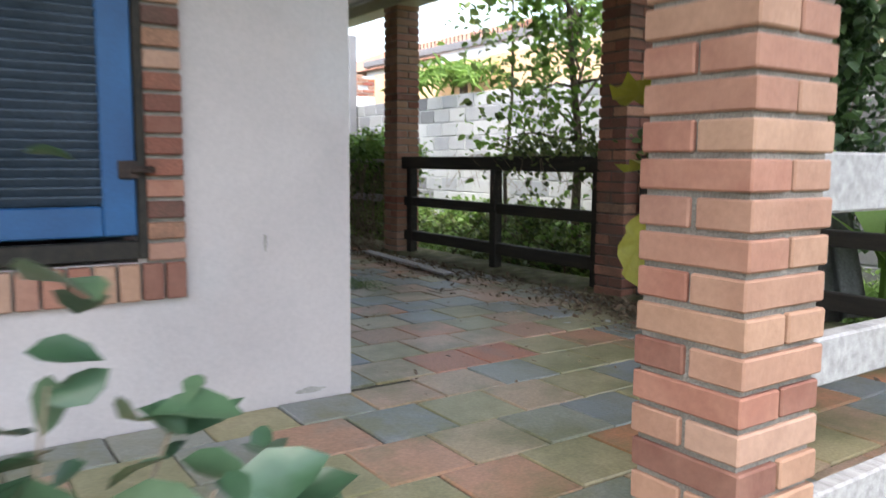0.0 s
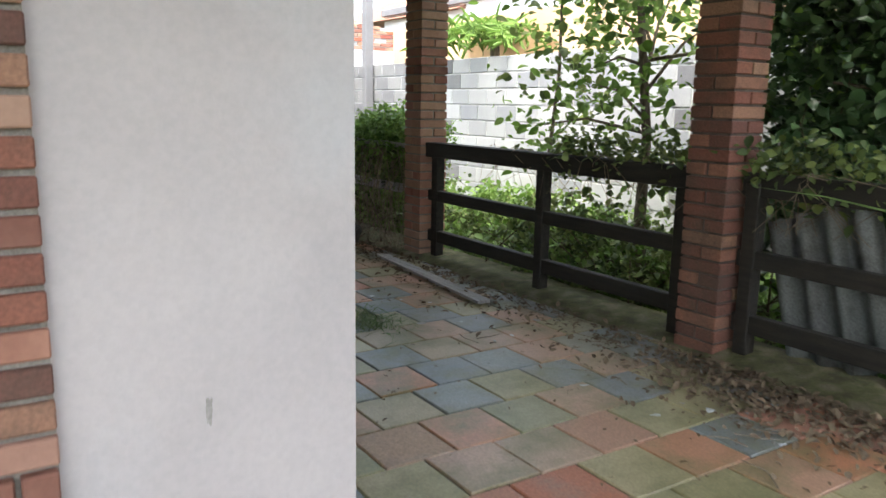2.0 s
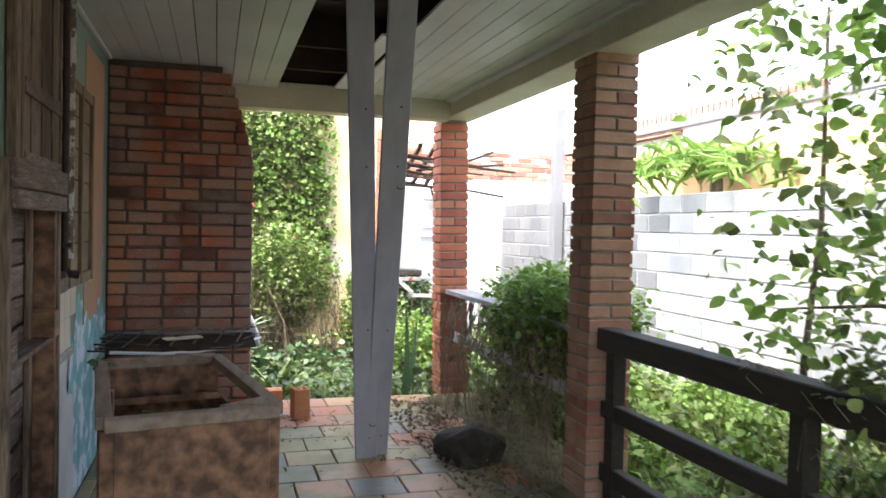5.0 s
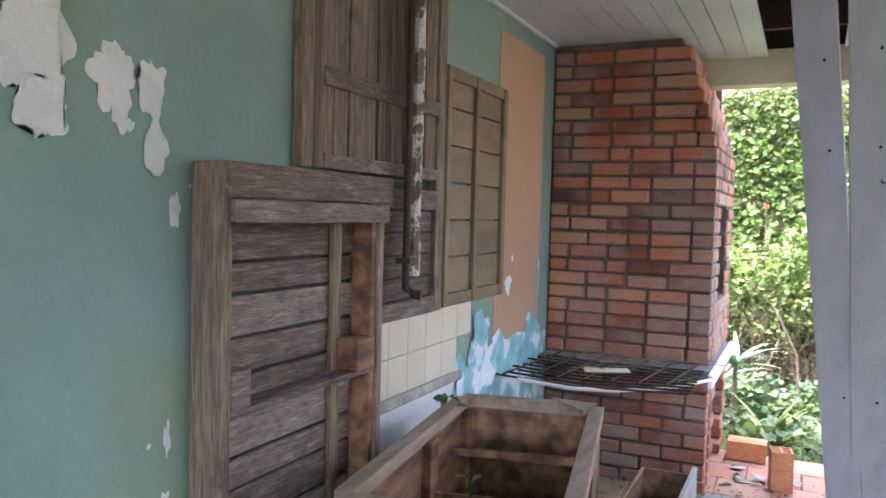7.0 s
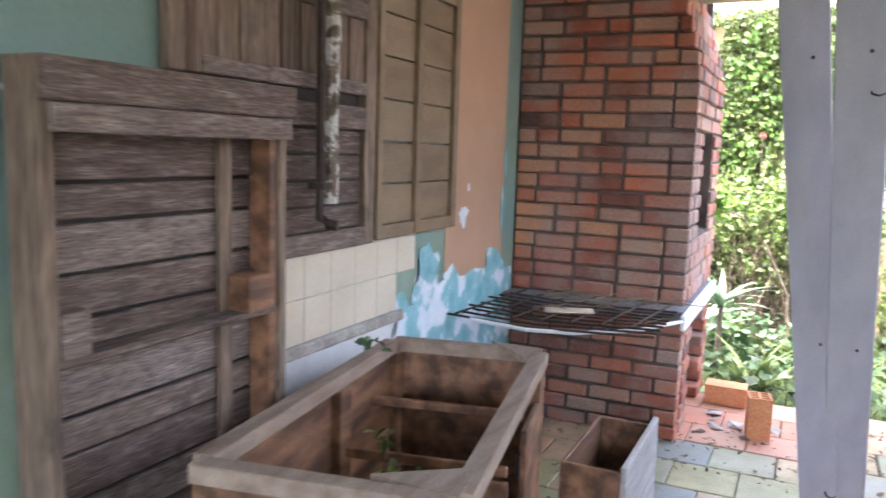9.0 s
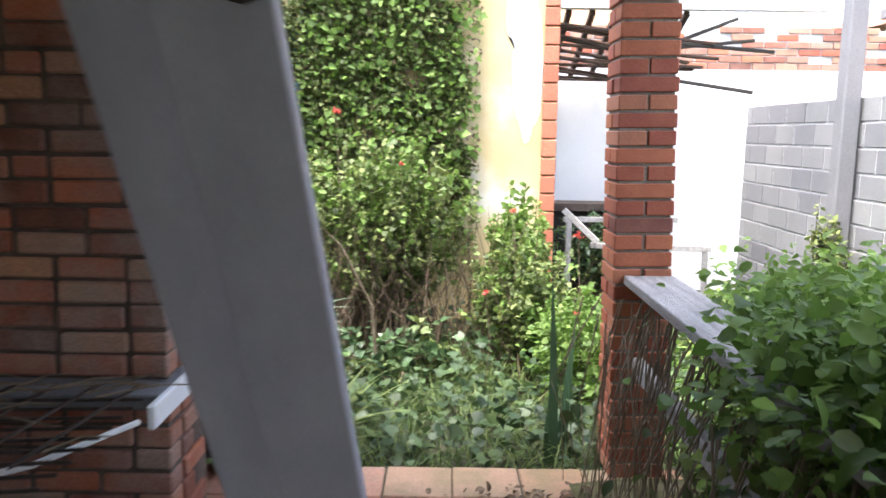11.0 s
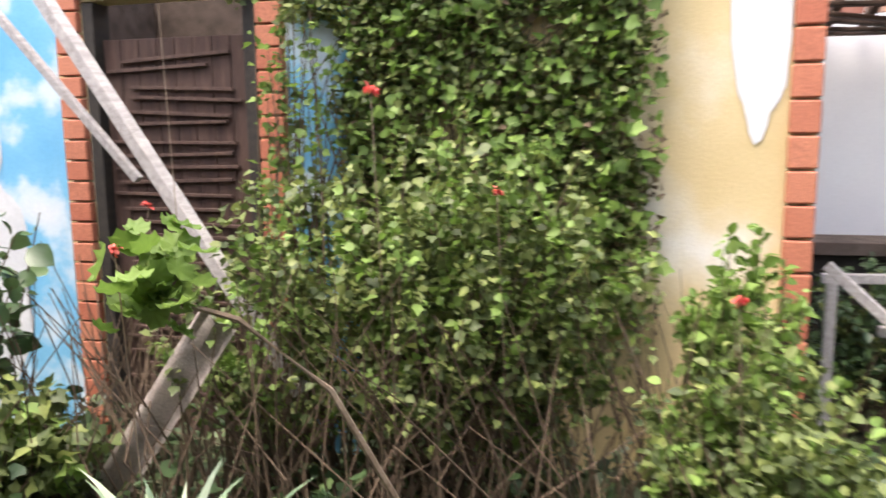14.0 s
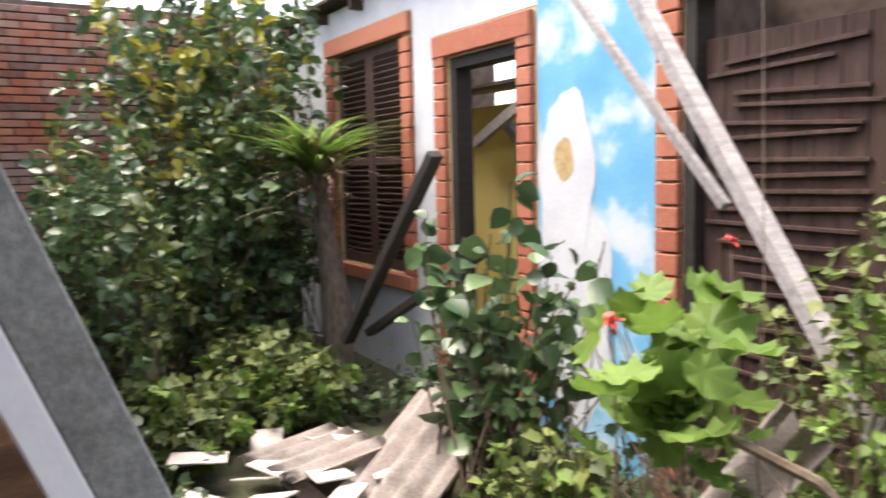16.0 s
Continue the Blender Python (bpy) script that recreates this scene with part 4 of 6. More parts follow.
for t in range(16):
    bm.faces.new((lv[t], lv[t + 1], tv[t + 1], tv[t]))
bmesh.ops.solidify(bm, geom=bm.faces[:], thickness=0.008)
part("curved_panel", bm, wood_box, desk, "thin inner panel with a curved top edge")
weed = thing("weed", "small green weed growing inside the empty sideboard", "plant", at=(0.34, 6.62, 0.105))
wr = np.random.default_rng(58)
leaves("foliage", np.array((0.34, 6.62, 0.42)) + wr.normal(0, 1, (90, 3)) * np.array([0.04, 0.05, 0.14]), 0.045, leaf_mid, weed, wr, 0.5)
part("stem", tube(bmesh.new(), [(0.34, 6.62, 0.105), (0.33, 6.61, 0.4), (0.35, 6.63, 0.66)], 0.004, 0.002, 5), twig, weed)
sprig = thing("weed", "small green sprig growing over the sideboard edge", "plant", at=(0.1, 6.95, 0.835))
leaves("foliage", np.array((0.1, 6.95, 0.86)) + wr.normal(0, 1, (9, 3)) * np.array([0.02, 0.03, 0.012]), 0.035, leaf_dark, sprig, wr, 0.6)
drawer = thing("drawer", "reddish brown wooden drawer standing pulled out beside the sideboard", "drawer", at=(0.8, 7.58, 0))
for a in ((0.68, 0.695, 7.3, 7.85, 0.02, 0.43), (0.9, 0.922, 7.28, 7.87, 0.0, 0.46), (0.695, 0.9, 7.3, 7.315, 0.02, 0.43), (0.695, 0.9, 7.835, 7.85, 0.02, 0.43), (0.695, 0.9, 7.315, 7.835, 0.2, 0.212)):
    part("drawer_board", B(*a, bev=0.003), wood_box if a[0] < 0.9 or a[1] - a[0] > 0.1 else wood_grey, drawer)

# ---- annex with painted front ----
AY = 13.0
bm = bmesh.new()
wall_panel(bm, "y", AY, 0.15, -6.2, 2.71, -0.35, 2.95, [(-5.1, -3.8, 0.68, 2.55), (-3.13, -2.31, -0.35, 2.28), (-1.02, 0.02, -0.35, 2.28)])
annex = setting("wall_annex", bm, yellow_wall, "ruined annex front wall with ochre, white and sky mural paint", "wall")
bm = bmesh.new()
box(bm, -2.13, -1.2, AY - 0.004, AY, -0.3, 2.95)
box(bm, 0.18, 0.56, AY - 0.004, AY, -0.3, 2.4)
part("mural_sky", bm, mural, annex, "blue sky and white cloud mural")
bm = bmesh.new()
box(bm, -6.2, -5.28, AY - 0.004, AY, -0.3, 2.95)
box(bm, -5.28, -3.32, AY - 0.004, AY, -0.3, 0.54)
box(bm, -3.64, -3.31, AY - 0.004, AY, 0.54, 2.95)
box(bm, -5.28, -3.64, AY - 0.004, AY, 2.72, 2.95)
box(bm, -3.31, -2.13, AY - 0.004, AY, 2.46, 2.95)
blot(bm, "y", AY - 0.0065, -1.82, 0.75, 0.3, 0.8, 5, 0.15)
blot(bm, "y", AY - 0.0085, -1.88, 1.42, 0.24, 0.5, 7, 0.16)
blot(bm, "y", AY - 0.0065, 2.455, 2.15, 0.125, 0.62, 63, 0.13, 90)
blot(bm, "y", AY - 0.0085, 2.4, 2.6, 0.13, 0.38, 64, 0.15, 90)
part("mural_white", bm, mural_white, annex, "white painted wall and cloud shapes")
bm = bmesh.new()
blot(bm, "y", AY - 0.01, -1.89, 1.55, 0.085, 0.125, 9, 0.08)
part("mural_spot", bm, mural_ochre, annex, "ochre painted oval")


def clay_frame(x0, x1, z0, z1, w, sill=False):
    z = z0
    while z < z1 - 0.03:
        for x in (x0, x1):
            piece("clay_block", (w - 0.008, 0.05, 0.105), frame_clay, annex, (x, AY - 0.017, z + 0.055), bev=0.006)
        z += 0.115
    part("lintel", B(x0 - w / 2, x1 + w / 2, AY - 0.05, AY - 0.002, z1, z1 + 0.15, bev=0.008), frame_clay, annex)
    if sill:
        part("sill", B(x0 - w / 2, x1 + w / 2, AY - 0.06, AY - 0.002, z0 - 0.12, z0 - 0.004, bev=0.008), frame_clay, annex)


clay_frame(-3.22, -2.23, -0.3, 2.29, 0.15)
clay_frame(-1.1, 0.1, -0.3, 2.3, 0.15)
clay_frame(-5.19, -3.72, 0.68, 2.55, 0.15, True)
z = -0.25
while z < 2.75:
    piece("clay_block", (0.125, 0.05, 0.145), frame_clay, annex, (2.65, AY - 0.02, z), bev=0.008)
    z += 0.155
w1 = thing("window_2", "dark brown louvred wooden window shutters in a red clay frame", "window", kind="structure", at=(-4.45, AY, 0.68))
for a, b in ((-5.09, -4.46), (-4.45, -3.81)):
    for c in ((a, a + 0.07, 0.69, 2.54), (b - 0.07, b, 0.69, 2.54), (a + 0.07, b - 0.07, 0.69, 0.78), (a + 0.07, b - 0.07, 2.46, 2.54), (a + 0.07, b - 0.07, 1.55, 1.62)):
        part("shutter_frame", B(c[0], c[1], AY + 0.02, AY + 0.06, c[2], c[3], bev=0.004), door_brown, w1)
    z = 0.8
    while z < 2.45:
        bm = bmesh.new()
        bar(bm, (a + 0.07, AY + 0.035, z), (b - 0.07, AY + 0.035, z), 0.012, 0.045, 0.003, 40)
        part("slat", bm, door_brown, w1)
        z += 0.05
# shade behind these louvres is a near-black board
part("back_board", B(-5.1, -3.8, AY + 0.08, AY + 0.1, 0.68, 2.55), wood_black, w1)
d1 = thing("door_1", "dark door frame open to a roofless yellow room", "door", kind="structure", at=(-2.72, AY, -0.3))
part("jamb", B(-3.12, -3.05, AY, AY + 0.14, -0.3, 2.27, bev=0.004), wood_black, d1)
part("jamb", B(-2.36, -2.312, AY, AY + 0.14, -0.3, 2.27, bev=0.004), wood_black, d1)
part("head", B(-3.05, -2.36, AY, AY + 0.14, 2.2, 2.27, bev=0.004), wood_black, d1)
d2 = thing("door_2", "dark brown plank door with broken slats", "door", kind="structure", at=(-0.6, AY, -0.3))
part("jamb", B(-1.01, -0.94, AY - 0.02, AY + 0.12, -0.3, 2.27, bev=0.004), wood_black, d2)
part("jamb", B(-0.05, 0.018, AY - 0.02, AY + 0.12, -0.3, 2.27, bev=0.004), wood_black, d2)
for i in range(8):
    part("plank", B(-0.94 + i * 0.111, -0.832 + i * 0.111, AY + 0.05, AY + 0.08 - 0.006 * (i % 2), -0.25, 2.08, bev=0.004), door_brown, d2)
rnd = random.Random(12)
for i in range(26):
    z = 0.1 + i * 0.075
    bm = bmesh.new()
    bar(bm, (-0.92 + rnd.uniform(0, 0.2), AY + 0.035, z + rnd.uniform(-0.02, 0.02)), (-0.1 - rnd.uniform(0, 0.2), AY + 0.035, z + rnd.uniform(-0.03, 0.03)), 0.02, 0.018, 0.002)
    part("slat", bm, door_brown, d2)
# rooms behind
bm = bmesh.new()
box(bm, -5.8, -1.36, 14.4, 14.5, -0.3, 2.1)
box(bm, -5.85, -5.8, AY + 0.16, 14.5, -0.3, 2.1)
setting("wall_room", bm, room_yellow, "yellow painted wall of a roofless room", "wall")
# unseen walls, coloured dark to stand for unlit rooms behind the openings
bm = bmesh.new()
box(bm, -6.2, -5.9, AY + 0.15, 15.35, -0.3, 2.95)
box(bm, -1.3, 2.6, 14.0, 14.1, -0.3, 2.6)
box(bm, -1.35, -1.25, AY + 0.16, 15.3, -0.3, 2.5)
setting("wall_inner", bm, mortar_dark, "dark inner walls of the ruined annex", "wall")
roof_ruin = thing("annex_roof", "collapsed dark roof timbers over the annex", "roof", kind="structure", at=(-2, 14, 2.9))
for i in range(9):
    bm = bmesh.new()
    x = -6 + i * 0.75
    bar(bm, (x, AY - 0.12, 2.9), (x + 0.05, 14.6, 3.05 - 0.1 * (i % 3)), 0.06, 0.08)
    part("rafter", bm, attic, roof_ruin)
for i in range(7):
    bm = bmesh.new()
    bar(bm, (-6.2, AY + 0.05 + i * 0.3, 2.93 + i * 0.03), (-0.9 if i > 1 else 0.4, AY + 0.1 + i * 0.3, 2.9 + i * 0.03), 0.05, 0.03)
    part("batten", bm, attic, roof_ruin)
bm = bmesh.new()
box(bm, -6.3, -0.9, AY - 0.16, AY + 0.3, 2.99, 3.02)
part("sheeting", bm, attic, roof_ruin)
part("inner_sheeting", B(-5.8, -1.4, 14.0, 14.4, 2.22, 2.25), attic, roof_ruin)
bm = bmesh.new()
bar(bm, (-4.3, 14.3, 1.95), (-3.3, 14.1, 1.35), 0.06, 0.1)
part("fallen_beam", bm, wood_grey, roof_ruin)
bm = bmesh.new()
bar(bm, (-4.6, 14.2, 1.75), (-3.2, 14.0, 2.2), 0.06, 0.1)
part("fallen_beam", bm, wood_grey, roof_ruin)
# open shed to the side of the annex
bm = bmesh.new()
wall_panel(bm, "y", 15.0, 0.15, 2.2, 9.0, -0.35, 2.3)
box(bm, 2.6, 2.71, AY + 0.15, 15.0, -0.35, 2.5)
setting("wall_shed", bm, white_wall, "white limewashed rear wall of the open shed", "wall")
bm = bmesh.new()
box(bm, 2.71, 4.98, AY, AY + 0.12, 2.62, 2.86)
setting("beam_shed", bm, white_wall, "white lintel over the shed opening", "beam")
rows = thing("brick_parapet", "crumbling red brick courses on top of the white wall", "brick wall", kind="structure", at=(4, 15.0, 2.3))
rnd = random.Random(7)
for r in range(6):
    x = 2.75 + 0.12 * (r % 2)
    while x < 8.6:
        if rnd.random() > 0.05 * r:
            piece("brick", (0.235, 0.12, 0.065), brick_light if rnd.random() < 0.7 else brick_red, rows, (x, 15.08 + rnd.uniform(-0.01, 0.01), 2.34 + r * 0.078))
        x += 0.25
part("mortar_core", B(2.7, 8.7, 15.04, 15.13, 2.3, 2.74), block_mortar, rows)
shed = thing("shed_roof", "dark collapsed shed roof of poles and battens", "roof", kind="structure", at=(3.4, 14, 2.3))
rnd = random.Random(3)
for i in range(13):
    bm = bmesh.new()
    y = AY + 0.15 + i * 0.14
    bar(bm, (2.72, y, 2.52 - 0.03 * i + rnd.uniform(-0.03, 0.03)), (3.9 + rnd.uniform(-0.3, 0.5), y + rnd.uniform(-0.1, 0.1), 2.34 - 0.02 * i + rnd.uniform(-0.06, 0.06)), 0.09, 0.025)
    part("batten", bm, attic, shed)
for i in range(6):
    bm = bmesh.new()
    bar(bm, (2.8 + i * 0.2, AY + 0.1, 2.6), (2.9 + i * 0.22, 14.95, 2.2), 0.05, 0.05)
    part("pole", bm, attic, shed)
for i, (a, b) in enumerate((((3.2, 13.0, 2.38), (4.6, 13.2, 2.3)), ((3.3, 13.3, 2.2), (4.2, 13.0, 2.55)), ((3.4, 13.2, 2.1), (4.4, 13.1, 1.95)), ((3.2, 13.3, 2.28), (4.5, 13.4, 2.42)), ((3.86, 14.93, 2.14), (4.02, 14.93, 1.6)))):
    bm = bmesh.new()
    bar(bm, a, b, 0.035, 0.03)
    part("broken_pole", bm, wood_black, shed)
bench = thing("table_frame", "pale broken table frame overgrown inside the shed", "table", at=(3.4, 14.0, -0.15))
for a, b in (((2.9, 13.6, 0.78), (4.0, 13.7, 0.78)), ((3.1, 13.3, 0.58), (4.2, 13.3, 0.56)), ((2.85, 13.3, 0.9), (3.15, 13.2, 0.62)), ((4.15, 13.3, 0.56), (4.2, 13.4, -0.15)), ((2.95, 13.6, 0.78), (2.95, 13.6, -0.15))):
    bm = bmesh.new()
    bar(bm, a, b, 0.05, 0.05)
    part("bar", bm, wood_grey, bench)
part("board", B(2.85, 3.6, 14.4, 14.8, 0.78, 0.86, bev=0.004), mortar_dark, bench)
# black box stands in for the darkness under the board
bm = bmesh.new()
box(bm, 2.85, 3.6, 14.5, 14.9, -0.2, 0.78)
part("base", bm, wood_black, bench)
for x, z in ((3.75, 1.95), (3.75, 1.5), (3.72, 1.35)):
    bm = bmesh.new()
    bar(bm, (x, 14.98, z), (x + 0.3, 14.98, z), 0.02, 0.02, 0.002)
    tagged(new("wall_bracket", mesh_of(bm, "wall_bracket", wood_grey)), "small grey bracket fixed to the white wall", "bracket")

# neighbours' boundary
wall_block = thing("wall_block", "grey concrete block boundary wall with pale joints", "wall", kind="structure", at=(5.0, 8, -0.3))
part("core", B(5.012, 5.12, -4, 14.75, -0.35, 1.86), block_mortar, wall_block)
for r in range(11):
    y = 2.2 + (0.2 if r % 2 else 0)
    while y < 14.7:
        e = min(y + 0.385, 14.745)
        # blocks from y 6.2 to 10 take the lighter copy: glare put into colour
        piece("block", (0.13, round(e - y, 2), 0.184), block_glare if 6.2 < y < 10.0 + 0.2 * (r % 3) else concrete, wall_block, (5.068, (y + e) / 2, -0.2 + r * 0.2), bev=0.006)
        y += 0.4
part("plain_courses", B(5.004, 5.13, -4, 2.15, -0.3, 1.85), concrete, wall_block)
bm = bmesh.new()
box(bm, 4.84, 4.98, 12.42, 12.56, -0.3, 3.1, bev=0.012)
tagged(new("concrete_post", mesh_of(bm, "concrete_post", concrete)), "grey concrete post standing against the block wall", "post")
bm = bmesh.new()
box(bm, 5.6, 5.8, -4, 12.9, -0.3, 2.5)
wall_orange = setting("wall_neighbour_orange", bm, orange_wall, "pale orange neighbouring wall behind the blocks", "wall")
nb = thing("neighbour_house", "white rendered neighbouring house with a clay roof", "house", at=(10, 9, -0.3))
part("wall", B(8.2, 13, -6, 18, -0.3, 3.3), white_wall, nb)
part("parapet", B(8.1, 8.2, -6, 18, 3.3, 3.45, bev=0.01), concrete, nb)
for i in range(60):
    piece("spike", (0.02, 0.02, 0.14), iron, nb, (8.15, 8 + i * 0.15, 3.52), bev=0.003)
bm = bmesh.new()
vs = [(8.0, 14.6, 3.2), (8.0, 22, 3.2), (14, 14.6, 3.2), (14, 22, 3.2), (11, 14.6, 4.4), (11, 22, 4.4)]
bmesh.ops.convex_hull(bm, input=[bm.verts.new(v) for v in vs])
part("roof", bm, roof_clay, nb)
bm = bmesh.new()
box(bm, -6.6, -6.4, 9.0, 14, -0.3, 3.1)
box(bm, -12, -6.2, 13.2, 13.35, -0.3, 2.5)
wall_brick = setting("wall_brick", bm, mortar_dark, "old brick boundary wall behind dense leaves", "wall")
for r in range(44):
    y = 9.8 + (0.12 if r % 2 else 0)
    while y < 12.9 and r > 12:
        piece("brick", (0.05, 0.235, 0.06), brick_old, wall_brick, (-6.39, y, -0.1 + r * 0.0725))
        y += 0.248
bm = bmesh.new()
box(bm, 0.2, 4.0, 15.2, 18, -0.3, 3.9)
setting("wall_far", bm, orange_wall, "pale yellow far house wall", "wall")

# ---- fallen and leaning pieces in the garden ----


def corrugated(name, label, corner, u, v, n_wave, depth, mat, seed):
    """A corrugated sheet: waves along u, straight along v, with a ragged end."""
    rng = random.Random(seed)
    bm = bmesh.new()
    c, u, v = Vector(corner), Vector(u), Vector(v)
    w = u.cross(v).normalized()
    nu, nv = n_wave * 8, 6
    grid = []
    for i in range(nu + 1):
        rag = 1 + 0.05 * noise.noise((i * 0.6, seed, 0))
        row = []
        for j in range(nv + 1):
            row.append(bm.verts.new(c + u * (i / nu) + v * (j / nv) * rag + w * depth * math.sin(2 * math.pi * i / 8)))
        grid.append(row)
    for i in range(nu):
        for j in range(nv):
            f = bm.faces.new((grid[i][j], grid[i + 1][j], grid[i + 1][j + 1], grid[i][j + 1]))
            f.smooth = True
    ext = bmesh.ops.solidify(bm, geom=bm.faces[:], thickness=0.008)
    return tagged(new(name, mesh_of(bm, name, mat)), label, "roof sheet")


corrugated("corrugated_sheet", "pale broken fibre cement roof sheet lying on rubble", (-2.05, 12.1, 0.32), (0.62, 0.12, 0.06), (0.3, -0.75, -0.42), 4, 0.03, asbestos, 1)
corrugated("corrugated_sheet", "pale fibre cement gutter piece leaning in the shrub", (-0.45, 12.02, -0.08), (0.17, -0.1, -0.1), (0.78, -0.16, 1.0), 1, 0.04, asbestos, 2)
corrugated("corrugated_sheet", "pale fibre cement roof piece on the ground", (-2.5, 11.2, -0.02), (0.6, 0.1, 0.05), (0.1, 0.5, 0.12), 4, 0.02, asbestos, 3)
corrugated("corrugated_sheet", "grey corrugated sheet leaning behind the railing", (2.8, 3.6, -0.1), (0.06, -0.55, 0.22), (0.2, 0.35, 0.78), 4, 0.034, grey_sheet, 4)
corrugated("corrugated_sheet", "grey corrugated sheet leaning behind the railing", (2.84, 2.95, -0.1), (0.06, -0.55, 0.2), (0.2, 0.3, 0.8), 4, 0.034, grey_sheet, 5)
for a, b, w, h, mat, lab in (((-1.12, 12.42, 2.72), (0.52, 12.3, 0.42), 0.075, 0.06, wood_grey, "long grey weathered beam fallen against the annex"),
                             ((-1.45, 12.48, 2.55), (-0.35, 12.46, 1.35), 0.04, 0.04, wood_grey, "thin grey pole leaning against the annex wall"),
                             ((-3.25, 12.2, 0.35), (-2.25, 12.35, 1.6), 0.09, 0.06, wood_black, "black charred beam leaning by the doorway"),
                             ((-3.1, 12.3, 0.42), (-2.0, 12.5, 1.05), 0.08, 0.05, wood_black, "dark fallen timber beside the doorway")):
    bm = bmesh.new()
    bar(bm, a, b, w, h)
    tagged(new("fallen_beam", mesh_of(bm, "fallen_beam", mat)), lab, "beam", "fallen timbers")
lean = thing("leaning_door", "leaning board with grey edge and pale blue paint", "board", at=(0.6, 10.5, -0.15))
P0_, P1_ = Vector((0.6, 10.09, 1.62)), Vector((0.6, 10.75, -0.14))
for off, w, mat, nm in ((0.035, 0.07, grey_sheet, "edge"), (0.09, 0.04, white_wall, "painted_face"), (0.16, 0.1, wood_box, "brown_face")):
    bm = bmesh.new()
    o = Vector((0, -0.937 * off, -0.351 * off))
    bar(bm, P0_ + o, P1_ + o, 0.06, w, 0.003)
    part(nm, bm, mat, lean)

rq = random.Random(66)
for i in range(16):
    bm = bmesh.new()
    px, py, pz = rq.uniform(-2.7, -1.3), rq.uniform(11.0, 11.9), rq.uniform(-0.1, 0.06)
    a = rq.uniform(0, 6.28)
    bar(bm, (px, py, pz), (px + 0.3 * math.cos(a), py + 0.3 * math.sin(a), pz + rq.uniform(0, 0.12)), rq.uniform(0.08, 0.2), 0.01, 0.002)
    tagged(new("sheet_fragment", mesh_of(bm, "sheet_fragment", asbestos)), "pale broken fragment of fibre cement sheet", "rubble", "sheet fragments")

# ---- porch clutter ----


def hollow_brick(at, size, turn, label):
    """A clay block with six channels showing at one end."""
    ob = thing("hollow_brick", label, "brick", "hollow clay bricks", at=at)
    sx, sy, sz = size
    bm = bmesh.new()
    nx, ny = (2, 3)
    wx, wy = 0.012, 0.012
    cx, cy = (sx - wx * (nx + 1)) / nx, (sy - wy * (ny + 1)) / ny
    for i in range(nx + 1):
        box(bm, -sx / 2 + i * (cx + wx), -sx / 2 + i * (cx + wx) + wx, -sy / 2, sy / 2, 0, sz)
    for j in range(ny + 1):
        for i in range(nx):
            x0 = -sx / 2 + wx + i * (cx + wx)
            box(bm, x0, x0 + cx, -sy / 2 + j * (cy + wy), -sy / 2 + j * (cy + wy) + wy, 0, sz - 0.001)
    me = mesh_of(bm, "shell", hollow_clay)
    me.transform(turn)
    sh = new("shell", me)
    sh.parent = ob
    return ob


hollow_brick((1.245, 9.18, 0), (0.12, 0.14, 0.235), Matrix.Rotation(0.15, 4, "Z"), "orange hollow clay brick standing on end")
hollow_brick((1.03, 9.7, 0), (0.12, 0.15, 0.24), Matrix.Translation((-0.12, 0, 0.065)) @ Matrix.Rotation(radians(90), 4, "Y"), "orange hollow clay brick lying on its side")
rnd = random.Random(21)


def chip(name, x, y, s, mat, label, cat, flat=0.35, z=0.0, group=""):
    bm = bmesh.new()
    vs = [bm.verts.new((x + s * rnd.uniform(-1, 1), y + s * rnd.uniform(-1, 1), z + s * flat * rnd.uniform(0.0, 1.0))) for _ in range(9)]
    bmesh.ops.convex_hull(bm, input=vs)
    return tagged(new(name, mesh_of(bm, name, mat)), label, cat, group)


for i in range(14):
    chip("rubble_chip", 1.05 + rnd.uniform(-0.12, 0.28), 9.3 + rnd.uniform(-0.25, 0.2), rnd.uniform(0.02, 0.06), mortar_dark if i % 3 else rubble, "broken chip of mortar on the tiles", "rubble", group="rubble by the barbecue")
for i in range(30):
    y = rnd.uniform(3.0, 6.5)
    chip("plaster_flake", rnd.uniform(1.6, 2.45) - 0.25 * (y > 5), y, rnd.uniform(0.012, 0.035), rubble if i % 2 else whitewash, "pale flake of plaster among dry leaves", "rubble", 0.2, group="plaster flakes on the floor")
bm = bmesh.new()
bar(bm, (2.22, 7.0, 0.035), (2.08, 5.34, 0.025), 0.1, 0.022, 0.003)
tagged(new("fallen_board", mesh_of(bm, "fallen_board", wood_grey)), "grey painted board lying on the tiles", "board")
bm = bmesh.new()
bmesh.ops.create_icosphere(bm, subdivisions=3, radius=0.2, matrix=Matrix.Translation((2.2, 7.85, 0.08)))
for v in bm.verts:
    v.co += (v.co - Vector((2.2, 7.85, 0.08))) * 0.5 * noise.noise(v.co * 6)
    v.co.z = max(0.0, v.co.z * 0.8)
tagged(new("debris_mound", mesh_of(bm, "debris_mound", wood_black)), "dark heap of rotten debris on the porch floor", "debris")
rng = np.random.default_rng(5)


def litter(name, label, pts, size, mat):
    ob = leaves(name, pts, size, mat, None, rng, 0.55, up=1.4)
    return tagged(ob, label, "leaf litter", kind="stuff")


